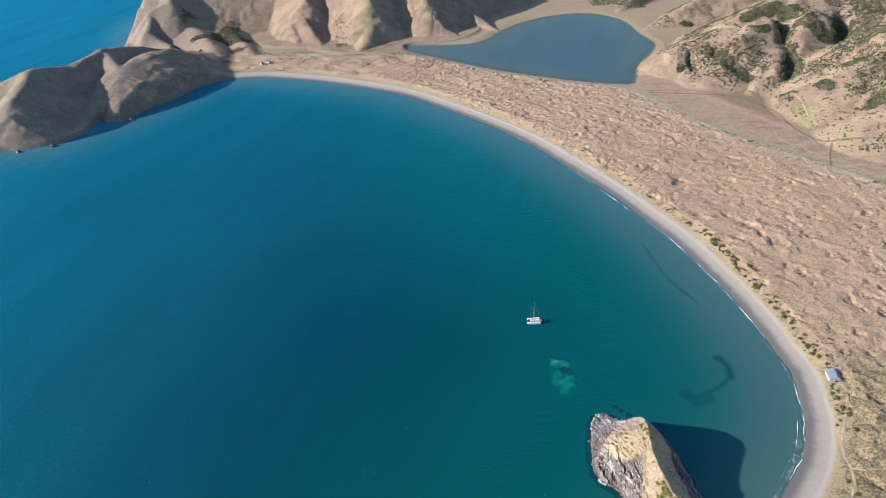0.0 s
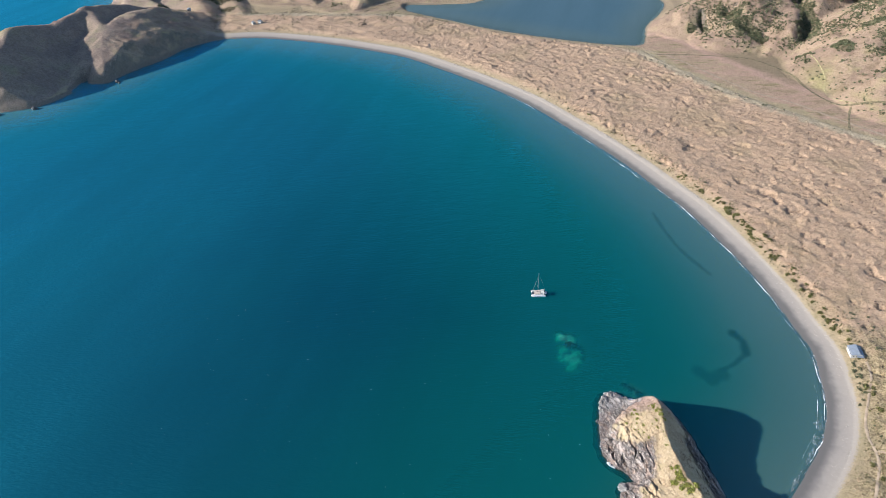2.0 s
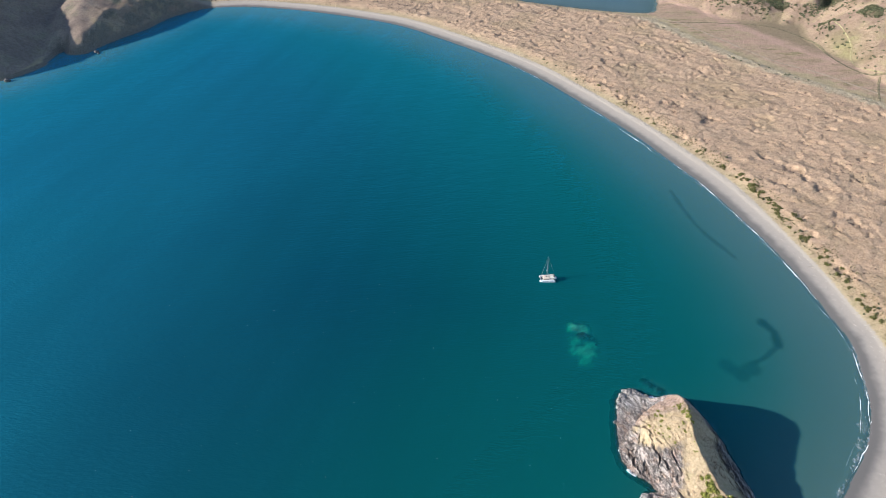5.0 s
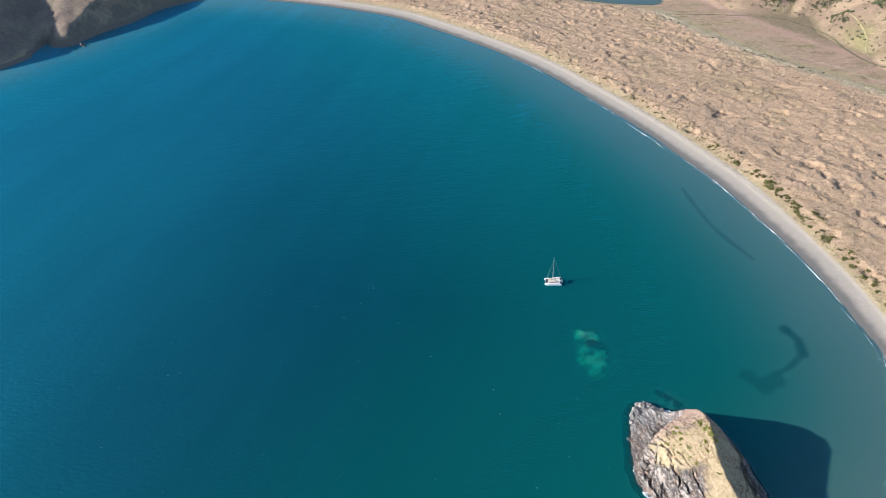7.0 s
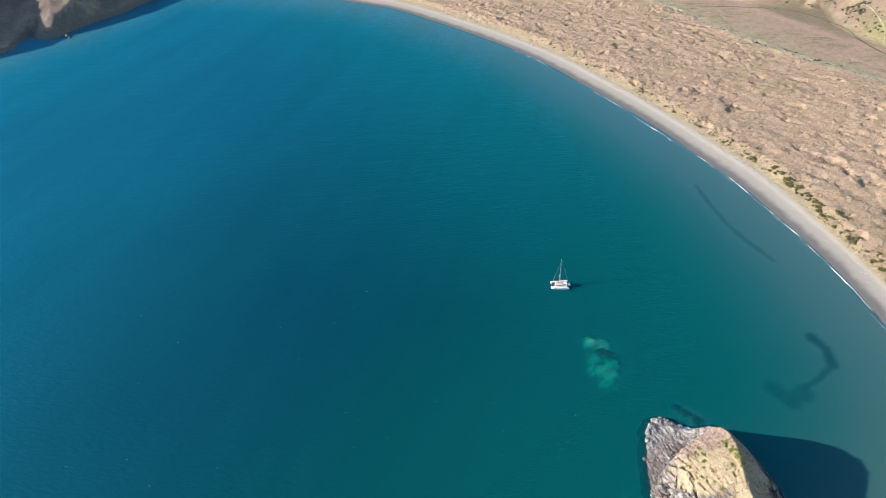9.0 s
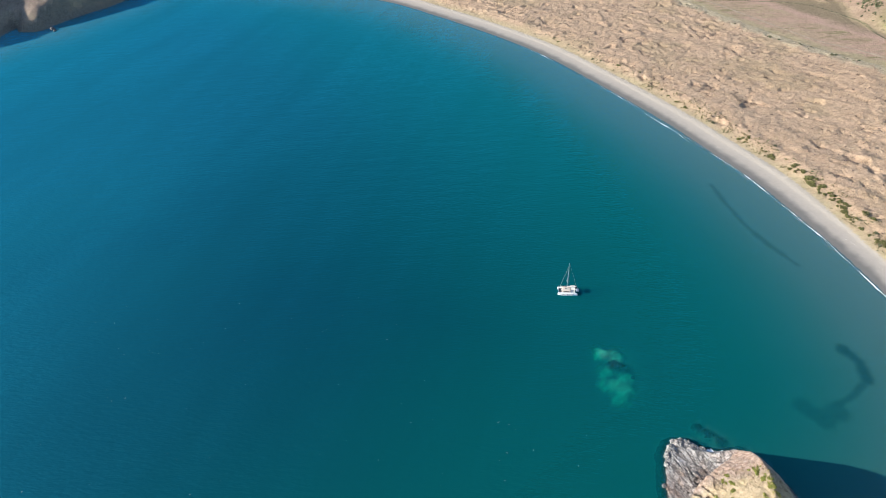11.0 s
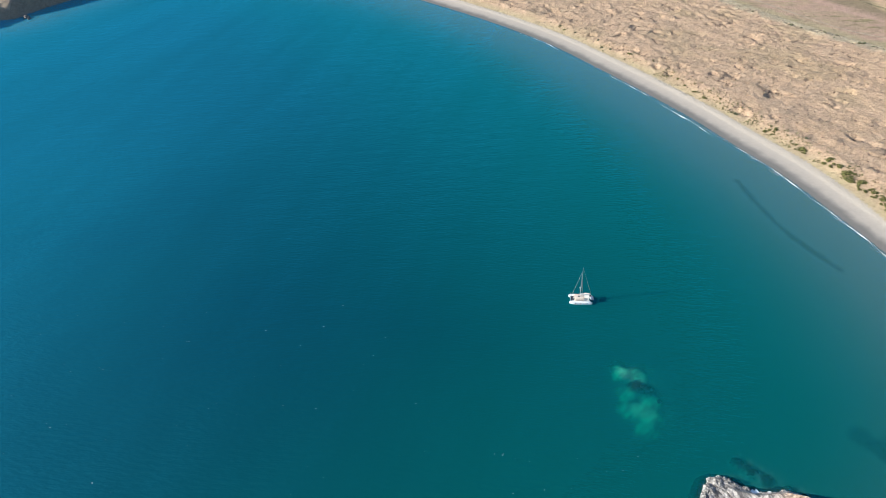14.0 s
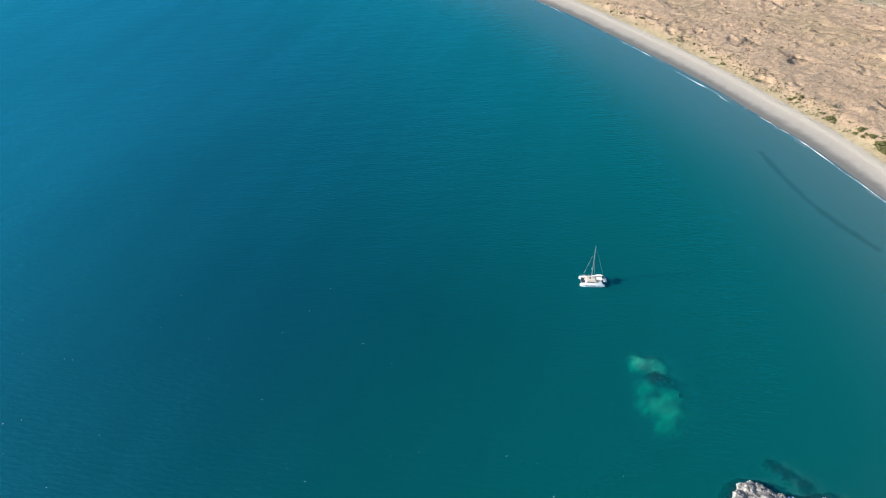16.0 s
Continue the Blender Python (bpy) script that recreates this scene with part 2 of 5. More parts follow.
def land(x, y):
    """Height of the ground, and maps of what covers it."""
    d, along, inside = line_distance(x, y, COAST, True)
    coast = np.where(inside, d, -d)
    beachy = 1 - ease(along, 0.526, 0.545) + ease(along, 0.985, 1.0)
    wob = fbm(x, y, 30, 3, 3)
    # sea bed
    bed = -0.2 - 0.013 * np.maximum(-coast, 0) - 0.0006 * np.minimum(-coast, 0) ** 2
    bed = np.where(coast < 0, np.minimum(bed, -0.02 * -coast), bed)
    for sx, sy, r, top in SHOALS + REEFS:
        bump = ease(1.3 + 0.35 * fbm(x, y, 7, 3, 67) - np.hypot(x - sx, y - sy) / r, 0, 0.75)
        bed = bed * (1 - bump) + np.maximum(bed, top + 0.6 * wob) * bump
    # beach and dunes
    bd, _, _ = line_distance(x, y, DUNE_BACK)
    side = dune_side(x, y)
    dune_in = np.where(side, bd, -bd)                   # positive on the seaward side
    broad = 3.5 * ease(y, 20, 90)                       # the beach is broader to the north
    edge = 15.5 + broad + 2.0 * fbm(x, y, 9, 2, 11)
    beach = np.where(coast < edge, np.maximum(coast, 0) * 0.13, edge * 0.13 + (coast - edge) * 0.22)
    beach = np.minimum(beach, 5.2 + 1.2 * fbm(x, y, 90, 2, 5))
    dune = ease(coast - broad, 14, 26) * ease(dune_in, -2, 12)
    hum = np.abs(fbm(0.4 * x - 0.3 * y, 0.6 * x + 0.8 * y, 24, 4, 21, 0.55))
    rough = fbm(x, y, 7, 3, 31)
    u, v = 0.8 * x - 0.6 * y, 0.6 * x + 0.8 * y        # along and across the wind
    knolls = np.clip(fbm(u * 0.8, v, 9, 4, 23, 0.6) - 0.21, 0, 0.3) * ease(fbm(x, y, 45, 2, 27), -0.35, 0.3) + 0.35 * np.clip(fbm(u * 0.6, v, 26, 3, 25) - 0.1, 0, 1)
    hollows = np.clip(fbm(u * 0.75, v, 8, 4, 29, 0.6) - 0.3, 0, 0.2)
    ground = beach + dune * (-7.0 * hollows + 1.9 * (0.35 - hum) + 3.5 * knolls + 0.5 * rough + 0.35 * fbm(x, y, 3.4, 2, 35))
    ground = np.where(dune_in < 0, np.minimum(ground, 4.0 + 0.15 * rough), ground)
    # lagoon
    ld, _, lin = line_distance(x, y, LAGOON, True)
    lag = np.where(lin, -ld, ld)
    ground = np.where(lag < 14, np.minimum(ground, LAGOON_Z + 0.12 * lag + 0.15 * rough), ground)
    # hills
    gully = fbm(x, y, 46, 4, 41)
    hills = np.maximum(crest_height(x, y, NORTH_CRESTS, 0.74), crest_height(x, y, EAST_CRESTS, 0.6))
    hills = np.maximum(np.maximum(hills, crest_height(x, y, VALLEY_CRESTS, 1.0)), crest_height(x, y, HEADLAND_CRESTS, 0.76))
    toe = np.maximum(crest_height(x, y, NORTH_CRESTS[1:], 0.42), crest_height(x, y, VALLEY_CRESTS, 0.45)) - 4
    hills = np.maximum(hills, np.maximum(np.minimum(toe, 6.0), crest_height(x, y, KNOLL_CRESTS, 0.42)))
    hills = np.where(lag < 30, np.minimum(hills, LAGOON_Z + 0.8 * lag), hills)
    for line, deep, wide in GULLIES:
        hills = hills - deep * np.exp(-(line_distance(x, y, np.array(line, float))[0] / wide) ** 2) * ease(hills, 4, 16)
    carve = 1 - 0.55 * ease(x, -40, -160)
    hills = hills + ease(hills, 2, 30) * (carve * (5.0 * gully + 5.5 * (0.2 - np.abs(fbm(x, y, 38, 4, 53, 0.5)))) + 1.2 * fbm(x, y, 13, 4, 51) - 1.0 * np.clip(0.2 - np.abs(fbm(x, y, 19, 3, 55)), 0, 1) / 0.2)
    far = ease(np.hypot(x - 50, y - 250), 750, 1500)
    hills = hills + far * (60 + 50 * fbm(x, y, 500, 4, 71)) * ease(coast, 20, 200)
    on_hill = ease(hills - ground, -0.5, 3.0)
    top = np.where(hills > ground, hills, ground)
    blendk = np.clip(0.5 + 0.5 * (hills - ground) / 4.0, 0, 1)
    top = ground * (1 - blendk) + hills * blendk + 4.0 * blendk * (1 - blendk) * 0.5
    top = np.where(hills < ground - 4, ground, np.where(hills > ground + 4, hills, top))
    cliff = (1.5 + 0.3 * fbm(x, y, 14, 3, 61)) * np.maximum(coast, 0) + 0.4
    top = np.where(beachy < 0.5, np.minimum(np.maximum(top, (4 + 3 * fbm(x, y, 26, 3, 59)) * ease(coast, 60, 20)), cliff), top)
    z = np.where(coast > 0, top, bed)
    thick = np.zeros(x.shape)
    for tx, ty, ra, rb in THICKETS:
        thick = np.maximum(thick, ease(1.5 + 0.8 * fbm(x, y, 11, 4, 45, 0.6) - np.hypot((x - tx) / ra, (y - ty) / rb), 0, 0.4))
    scrub = (0.34 + 0.16 * ease(x - 0.5 * (y - 330), 350, 380)) * ease(fbm(x, y, 46, 5, 43, 0.65) - 0.02 * gully + 0.03 + 0.14 * ease(x + 0.4 * (300 - y), 330, 420), 0.02, 0.22) * ease(z, 7, 16) * ease(x, 225, 270)
    scrub = np.maximum(scrub, thick * ease(z, 4, 9))
    pale = np.zeros(x.shape)
    for sx, sy, r, _ in SHOALS:
        pale = np.maximum(pale, ease(1.25 + 0.5 * fbm(x, y, 5, 4, 69, 0.6) - np.hypot(x - sx, y - sy) / r, 0, 0.7))
    pale = pale * np.clip(0.85 + 1.5 * fbm(0.35 * x + 0.5 * y, 0.8 * y - x, 4.5, 4, 63, 0.6), 0.25, 1)
    weed = np.zeros(x.shape)
    for sx, sy, r, _ in REEFS:
        weed = np.maximum(weed, ease(1.05 + 0.5 * fbm(x, y, 4, 3, 65) - np.hypot(x - sx, y - sy) / r, 0, 0.3))
    for line, width, cover in WEED_BEDS:
        wd, _, _ = line_distance(x, y, np.array(line, float))
        weed = np.maximum(weed, cover * ease(1.1 + 0.55 * fbm(x, y, 7, 4, 57, 0.6) - wd / width, 0, 0.8))
    lush = np.maximum(np.exp(-((x + 184) / 13) ** 2 - ((y - 700) / 34) ** 2), np.exp(-((x - 329) / 13) ** 2 - ((y - 318) / 30) ** 2))
    lush = np.maximum(lush, np.exp(-((x + 610) / 25) ** 2 - ((y - 435) / 16) ** 2)) * np.clip(0.7 + 1.2 * fbm(x, y, 14, 3, 73), 0, 1)
    return z, dict(weed=weed, scrub=scrub, pale=pale, lush=lush, coast=coast, strand=coast - broad, lag=lag, dune=dune, dune_in=dune_in, hill=on_hill * (coast > 0), beachy=beachy)


def dune_side(x, y):
    """Whether a place lies on the seaward side of the dunes' inner edge."""
    ring = np.vstack([DUNE_BACK, [(200, -700), (-600, -700), (-600, 632)]])
    return line_distance(x, y, ring, True)[2]


def graded(parts):
    """Grid lines from stretches of (from, to, spacing)."""
    out = []
    for a, b, s in parts:
        out += list(np.linspace(a, b, max(2, int(round((b - a) / s)) + 1))[:-1])
    return np.array(out + [parts[-1][1]])


def sheet(name, xs, ys, z, keep=None, maps=None, cells_kept=None):
    """A grid of quads with heights and maps of the points."""
    nx, ny = len(xs), len(ys)
    gx, gy = np.meshgrid(xs, ys)
    co = np.stack([gx, gy, z], -1).reshape(-1, 3)
    i = np.arange((ny - 1) * (nx - 1))
    v = (i // (nx - 1)) * nx + i % (nx - 1)
    quads = np.stack([v, v + 1, v + 1 + nx, v + nx], 1)
    if keep is not None:
        quads = quads[keep.reshape(-1)[quads].any(1)]
    if cells_kept is not None:
        quads = quads[cells_kept.reshape(-1)]
    used = np.zeros(len(co), bool)
    used[quads.ravel()] = True
    index = np.cumsum(used) - 1
    co, quads = co[used], index[quads]
    me = bpy.data.meshes.new(name)
    me.vertices.add(len(co))
    me.vertices.foreach_set("co", co.ravel())
    me.loops.add(quads.size)
    me.loops.foreach_set("vertex_index", quads.ravel().astype(np.int32))
    me.polygons.add(len(quads))
    me.polygons.foreach_set("loop_start", np.arange(0, quads.size, 4, dtype=np.int32))
    me.polygons.foreach_set("use_smooth", np.ones(len(quads), bool))
    me.update()
    me.validate()
    for key, m in (maps or {}).items():
        me.attributes.new(key, "FLOAT", "POINT").data.foreach_set("value", np.ascontiguousarray(m.reshape(-1)[used], dtype=np.float32))
    return me


# ---- materials ----
def ground_material():
    m, t, b = material("land_cover")
    p = place(t)
    coast, lag, dune, hill, beachy = (attr(t, k) for k in ("coast", "lag", "dune", "hill", "beachy"))
    n1, n2, n3, n4 = grain(t, p, 0.018, 5), grain(t, p, 0.12, 5), grain(t, p, 0.9, 6, 0.7), grain(t, p, 3.0, 3)
    sand = blend(t, grain(t, p, 0.5, 4), (0.25, 0.225, 0.20), (0.345, 0.31, 0.275))
    sand = blend(t, step(t, calc(t, "ADD", coast, calc(t, "MULTIPLY", n2, 4.0)), 7.0, 15.5, 0.0, 0.8), sand, blend(t, n3, (0.31, 0.27, 0.23), (0.44, 0.39, 0.33)))
    wet = step(t, calc(t, "ADD", coast, calc(t, "MULTIPLY", n2, 5.0)), 5.0, 10.5, 1.0, 0.0)
    wet = calc(t, "MULTIPLY", wet, step(t, coast, -4.0, -0.5))
    sand = blend(t, wet, sand, (0.135, 0.127, 0.12))
    sand = blend(t, step(t, coast, -4.0, -0.5, 1.0, 0.0), sand, (0.21, 0.195, 0.17))
    straw = ramp(t, n3, [(0.3, (0.13, 0.085, 0.055)), (0.45, (0.45, 0.311, 0.205)), (0.72, (0.63, 0.468, 0.325))])
    straw = blend(t, step(t, n2, 0.4, 0.62, 0, 0.55), straw, (0.47, 0.324, 0.22))
    straw = blend(t, step(t, n1, 0.5, 0.62, 0, 0.25), straw, (0.30, 0.25, 0.13))
    meadow = ramp(t, n2, [(0.3, (0.29, 0.215, 0.14)), (0.55, (0.40, 0.29, 0.20)), (0.75, (0.36, 0.30, 0.17))])
    slope_grass = ramp(t, grain(t, p, 0.05, 6), [(0.3, (0.26, 0.19, 0.13)), (0.5, (0.40, 0.29, 0.21)), (0.7, (0.35, 0.295, 0.165))])
    slope_grass = blend(t, step(t, n3, 0.45, 0.65, 0, 0.5), slope_grass, (0.20, 0.15, 0.08))
    slope_grass = blend(t, step(t, grain(t, p, 0.03, 6, 0.65), 0.47, 0.6, 0, 0.7), slope_grass, blend(t, n3, (0.17, 0.115, 0.085), (0.33, 0.235, 0.185)))
    yy = t.nodes.new("ShaderNodeSeparateXYZ")
    t.links.new(p, yy.inputs[0])
    south = step(t, calc(t, "ADD", yy.outputs[1], calc(t, "MULTIPLY", calc(t, "SUBTRACT", n2, 0.5), 90.0)), -70.0, -25.0, 0.75, 0.0)
    straw = blend(t, south, straw, ramp(t, n3, [(0.38, (0.09, 0.075, 0.038)), (0.52, (0.32, 0.265, 0.145)), (0.66, (0.48, 0.40, 0.24))]))
    stripe = grain(t, place(t, (0.25, 1.6, 1), -52), 0.12, 5)
    meadow = blend(t, step(t, stripe, 0.5, 0.6, 0, 0.8), meadow, (0.43, 0.285, 0.215))
    meadow = blend(t, step(t, stripe, 0.42, 0.34, 0, 0.7), meadow, (0.21, 0.19, 0.09))
    band = calc(t, "ADD", attr(t, "dune_in"), calc(t, "MULTIPLY", calc(t, "SUBTRACT", grain(t, p, 0.06, 5), 0.5), 26.0))
    meadow = blend(t, step(t, band, -7.0, -13.0, 0.65, 0.0), meadow, (0.37, 0.315, 0.185))
    meadow = blend(t, calc(t, "MULTIPLY", step(t, band, -40.0, -48.0), step(t, band, -60.0, -52.0, 0.7, 0.0)), meadow, (0.47, 0.31, 0.245))
    meadow = blend(t, calc(t, "MULTIPLY", step(t, band, -58.0, -78.0, 0.0, 0.85), step(t, yy.outputs[1], 450.0, 540.0, 1.0, 0.0)), meadow, blend(t, n3, (0.15, 0.125, 0.075), (0.30, 0.24, 0.15)))
    meadow = blend(t, step(t, yy.outputs[1], 480.0, 580.0, 0.0, 0.8), meadow, blend(t, n3, (0.24, 0.19, 0.11), (0.45, 0.37, 0.24)))
    c = blend(t, dune, meadow, straw)
    verge = calc(t, "ADD", attr(t, "dune_in"), calc(t, "MULTIPLY", calc(t, "SUBTRACT", n2, 0.5), 22.0))
    verge = calc(t, "MULTIPLY", step(t, verge, -4.0, 0.0), step(t, verge, 9.0, 16.0, 0.8, 0.0))
    c = blend(t, calc(t, "MULTIPLY", verge, step(t, attr(t, "lag"), 12.0, 30.0)), c, ramp(t, n3, [(0.35, (0.24, 0.21, 0.13)), (0.5, (0.45, 0.38, 0.265)), (0.7, (0.56, 0.47, 0.34))]))
    # headland slopes: rock grey, with the purple-blue of their shade put into the colour
    shade_grey = ramp(t, grain(t, p, 0.3, 7, 0.7), [(0.32, (0.10, 0.09, 0.095)), (0.5, (0.215, 0.19, 0.185)), (0.7, (0.30, 0.26, 0.235))])
    slope_grass = blend(t, step(t, calc(t, "ADD", yy.outputs[0], calc(t, "MULTIPLY", n2, 60.0)), -470.0, -420.0, 0.4, 0.0), slope_grass, shade_grey)
    c = blend(t, hill, c, slope_grass)
    c = blend(t, calc(t, "MULTIPLY", attr(t, "lush"), 0.5), c, blend(t, n3, (0.17, 0.19, 0.06), (0.33, 0.33, 0.13)))
    bush = step(t, calc(t, "ADD", attr(t, "scrub"), calc(t, "MULTIPLY", calc(t, "SUBTRACT", n3, 0.5), 1.6)), 0.45, 0.65, 0.0, 0.55)
    c = blend(t, bush, c, (0.10, 0.10, 0.055))
    nz = t.nodes.new("ShaderNodeSeparateXYZ")
    t.links.new(t.nodes.new("ShaderNodeNewGeometry").outputs["True Normal"], nz.inputs[0])
    steep = step(t, calc(t, "ADD", nz.outputs[2], calc(t, "MULTIPLY", calc(t, "SUBTRACT", n2, 0.5), 0.3)), 0.48, 0.64, 1.0, 0.0)
    stone = ramp(t, n3, [(0.3, (0.10, 0.085, 0.07)), (0.6, (0.24, 0.20, 0.16)), (0.8, (0.34, 0.30, 0.25))])
    c = blend(t, calc(t, "MULTIPLY", steep, hill), c, stone)
    edge = calc(t, "ADD", attr(t, "strand"), calc(t, "MULTIPLY", calc(t, "SUBTRACT", n3, 0.5), 6.0))
    on_beach = calc(t, "MULTIPLY", step(t, edge, 14.0, 16.0, 1.0, 0.0), beachy)
    sand = blend(t, attr(t, "pale"), sand, (0.38, 0.82, 0.50))
    sand = blend(t, calc(t, "MULTIPLY", attr(t, "weed"), 0.92), sand, blend(t, n3, (0.006, 0.010, 0.012), (0.03, 0.04, 0.04)))
    tuft = grain(t, p, 0.42, 6, 0.8)
    c = blend(t, step(t, tuft, 0.38, 0.54, 0.5, 0.0), c, blend(t, 0.5, c, (0.05, 0.035, 0.02)))
    c = blend(t, on_beach, c, sand)
    c = blend(t, calc(t, "MULTIPLY", step(t, coast, 1.5, 4.0, 1.0, 0.0), calc(t, "SUBTRACT", 1.0, beachy)), c, stone)
    c = blend(t, step(t, lag, 0.5, 3.5, 1.0, 0.0), c, (0.22, 0.18, 0.13))
    t.links.new(c, b.inputs["Base Color"])
    h = calc(t, "ADD", calc(t, "MULTIPLY", n3, 1.0), calc(t, "ADD", calc(t, "MULTIPLY", n4, 0.35), calc(t, "MULTIPLY", tuft, 1.0)))
    relief(t, b, calc(t, "MULTIPLY", h, calc(t, "ADD", step(t, coast, 12.0, 18.0, 0.1, 1.0), calc(t, "MULTIPLY", hill, 0.7))), 0.8, 0.8)
    b.inputs["Specular IOR Level"].default_value = 0.15
    return m


def turned(tree, turn, scale):
    """World positions turned about z, then stretched along the turned axes."""
    n = tree.nodes.new("ShaderNodeMapping")
    n.inputs["Scale"].default_value = scale
    tree.links.new(place(tree, turn=turn), n.inputs[0])
    return n.outputs[0]


def water_material(name, deep, mid, glare_tint, k, sheen, chop=1.0):
    m, t, b = material(name, 0.08, deep)
    p = place(t)
    depth = attr(t, "depth")
    body = blend(t, step(t, depth, 0.8, 6.5), mid, deep)
    # glare on the open western side, put into the water's body colour
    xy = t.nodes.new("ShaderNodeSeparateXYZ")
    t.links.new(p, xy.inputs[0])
    glare_x = calc(t, "ADD", xy.outputs[0], calc(t, "MULTIPLY", calc(t, "SUBTRACT", grain(t, p, 0.008, 3), 0.5), 120.0))
    body = blend(t, step(t, glare_x, -20.0, -330.0), body, glare_tint)
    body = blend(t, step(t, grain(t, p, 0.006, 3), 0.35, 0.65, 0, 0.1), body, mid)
    scatter = t.nodes.new("ShaderNodeBsdfDiffuse")
    t.links.new(body, scatter.inputs["Color"])
    clear = t.nodes.new("ShaderNodeBsdfTransparent")
    t.links.new(blend(t, step(t, depth, 0.1, 2.2), (0.64, 0.87, 0.87), (0.06, 0.84, 0.80)), clear.inputs["Color"])
    fac = calc(t, "SUBTRACT", 1.0, calc(t, "EXPONENT", calc(t, "MULTIPLY", depth, -k)), clamp=True)
    mix = t.nodes.new("ShaderNodeMixShader")
    for s, v in zip(mix.inputs, (fac, clear.outputs[0], scatter.outputs[0])):
        t.links.new(v, s)
    # wind lanes run up the bay; wavelets lie across them
    lane = calc(t, "ADD", calc(t, "MULTIPLY", grain(t, turned(t, 16, (1, 0.12, 1)), 0.028, 4, 0.6), 0.6), calc(t, "MULTIPLY", grain(t, turned(t, 10, (1, 0.3, 1)), 0.009, 3), 0.5))
    ripple = calc(t, "ADD", grain(t, turned(t, 8, (0.28, 1, 1)), 0.8, 4, 0.6), calc(t, "MULTIPLY", grain(t, turned(t, -6, (0.3, 1, 1)), 0.16, 3), 1.1))
    bump = t.nodes.new("ShaderNodeBump")
    t.links.new(step(t, lane, 0.4, 0.68, 0.4 * chop, 0.7 * chop), bump.inputs["Strength"])
    bump.inputs["Distance"].default_value = 0.4
    t.links.new(ripple, bump.inputs["Height"])
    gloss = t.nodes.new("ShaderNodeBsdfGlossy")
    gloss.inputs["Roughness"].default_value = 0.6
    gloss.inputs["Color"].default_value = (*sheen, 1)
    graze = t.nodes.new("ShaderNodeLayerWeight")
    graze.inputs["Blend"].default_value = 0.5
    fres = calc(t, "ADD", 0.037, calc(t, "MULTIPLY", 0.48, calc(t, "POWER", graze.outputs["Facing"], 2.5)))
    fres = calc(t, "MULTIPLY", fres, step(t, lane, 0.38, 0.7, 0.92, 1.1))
    for n in (gloss, graze, scatter):
        t.links.new(bump.outputs[0], n.inputs["Normal"])
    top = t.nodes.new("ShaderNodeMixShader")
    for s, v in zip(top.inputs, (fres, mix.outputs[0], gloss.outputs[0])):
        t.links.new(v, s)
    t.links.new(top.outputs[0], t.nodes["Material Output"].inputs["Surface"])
    t.nodes.remove(b)
    return m


LAND = ground_material()
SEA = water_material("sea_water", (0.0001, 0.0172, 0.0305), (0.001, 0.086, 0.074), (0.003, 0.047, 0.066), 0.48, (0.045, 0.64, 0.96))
LAKE = water_material("lagoon_water", (0.02, 0.065, 0.085), (0.05, 0.09, 0.085), (0.02, 0.065, 0.085), 1.2, (0.5, 0.66, 0.72), 0.25)

# ---- shape of the rock islet ----
ROCK_FOOT = smooth_line([(39, -90), (34, -86), (27, -87), (23, -96), (21, -107), (19, -120), (22, -130), (29, -137), (32, -141), (26, -142), (23, -152), (18, -178), (28, -204), (56, -208),
                         (74, -186), (72, -160), (72, -146), (69, -131), (67, -117), (62, -103), (56, -92), (46, -90)], 4, True)
# x, y, height along the crest
ROCK_CREST = [(32, -90, 1.5), (40, -94.0, 4.5), (46, -96.2, 9.8), (47.8, -101, 16.2), (48, -106.5, 20.3), (47.8, -113, 22.6), (47.0, -119, 22.8), (46.8, -127, 20.8), (48, -134, 18.5),
              (50, -141, 16.8), (51.5, -149, 16.4), (54, -160, 20), (51, -186, 13)]


def rock_height(x, y):
    d, _, inside = line_distance(x, y, ROCK_FOOT, True)
    d = np.where(inside, d, -d) + 1.2 * fbm(x, y, 5, 4, 81, 0.6)
    dc, along, _ = line_distance(x, y, np.array(ROCK_CREST)[:, :2])
    knots = np.arange(len(ROCK_CREST)) / (len(ROCK_CREST) - 1)
    top = np.interp(along, knots, [c[2] for c in ROCK_CREST])
    east = ease(x - np.interp(-y, [-c[1] for c in ROCK_CREST], [c[0] for c in ROCK_CREST]), -1.5, 1.5)
    u = np.clip(d / (np.maximum(d, 0) + dc + 1e-6), 0, 1)
    z = top * ((0.4 * ease(u, 0, 0.42) + 0.6 * u) * (1 - east) + u ** 0.78 * east)
    # ledges and clefts run slantwise down the seaward flank
    a, c = 0.33 * x - 0.94 * y, 0.94 * x + 0.33 * y
    cleft = np.abs(fbm(c, a * 0.28, 3.0, 4, 87, 0.65))
    slab = fbm(c, a * 0.28, 5.5, 4, 85, 0.62)
    flank = ease(d, 0, 2.5) * (1 - 0.88 * ease(u, 0.35, 0.62)) * (1 - 0.55 * east)
    z = z + flank * (1.8 * slab + 0.8 * fbm(c, a * 0.35, 1.9, 3, 93, 0.6) - 4.0 * np.clip(0.14 - cleft, 0, 1) / 0.14 * (0.4 + 0.6 * ease(fbm(x, y, 12, 2, 89), -0.2, 0.2)))
    z = z + 0.3 * fbm(x, y, 3, 3, 91) * ease(d, 0, 3)
    z = np.maximum(z, 0.4 + 0.12 * d + 0.5 * slab)
    return np.where(d > 0, z + 0.3, d * 0.55), d


def rock_depth(x, y):
    near = (np.abs(x - 45) < 45) & (np.abs(y + 145) < 75)
    z = np.full(x.shape, -99.0)
    z[near] = rock_height(x[near], y[near])[0]
    return z


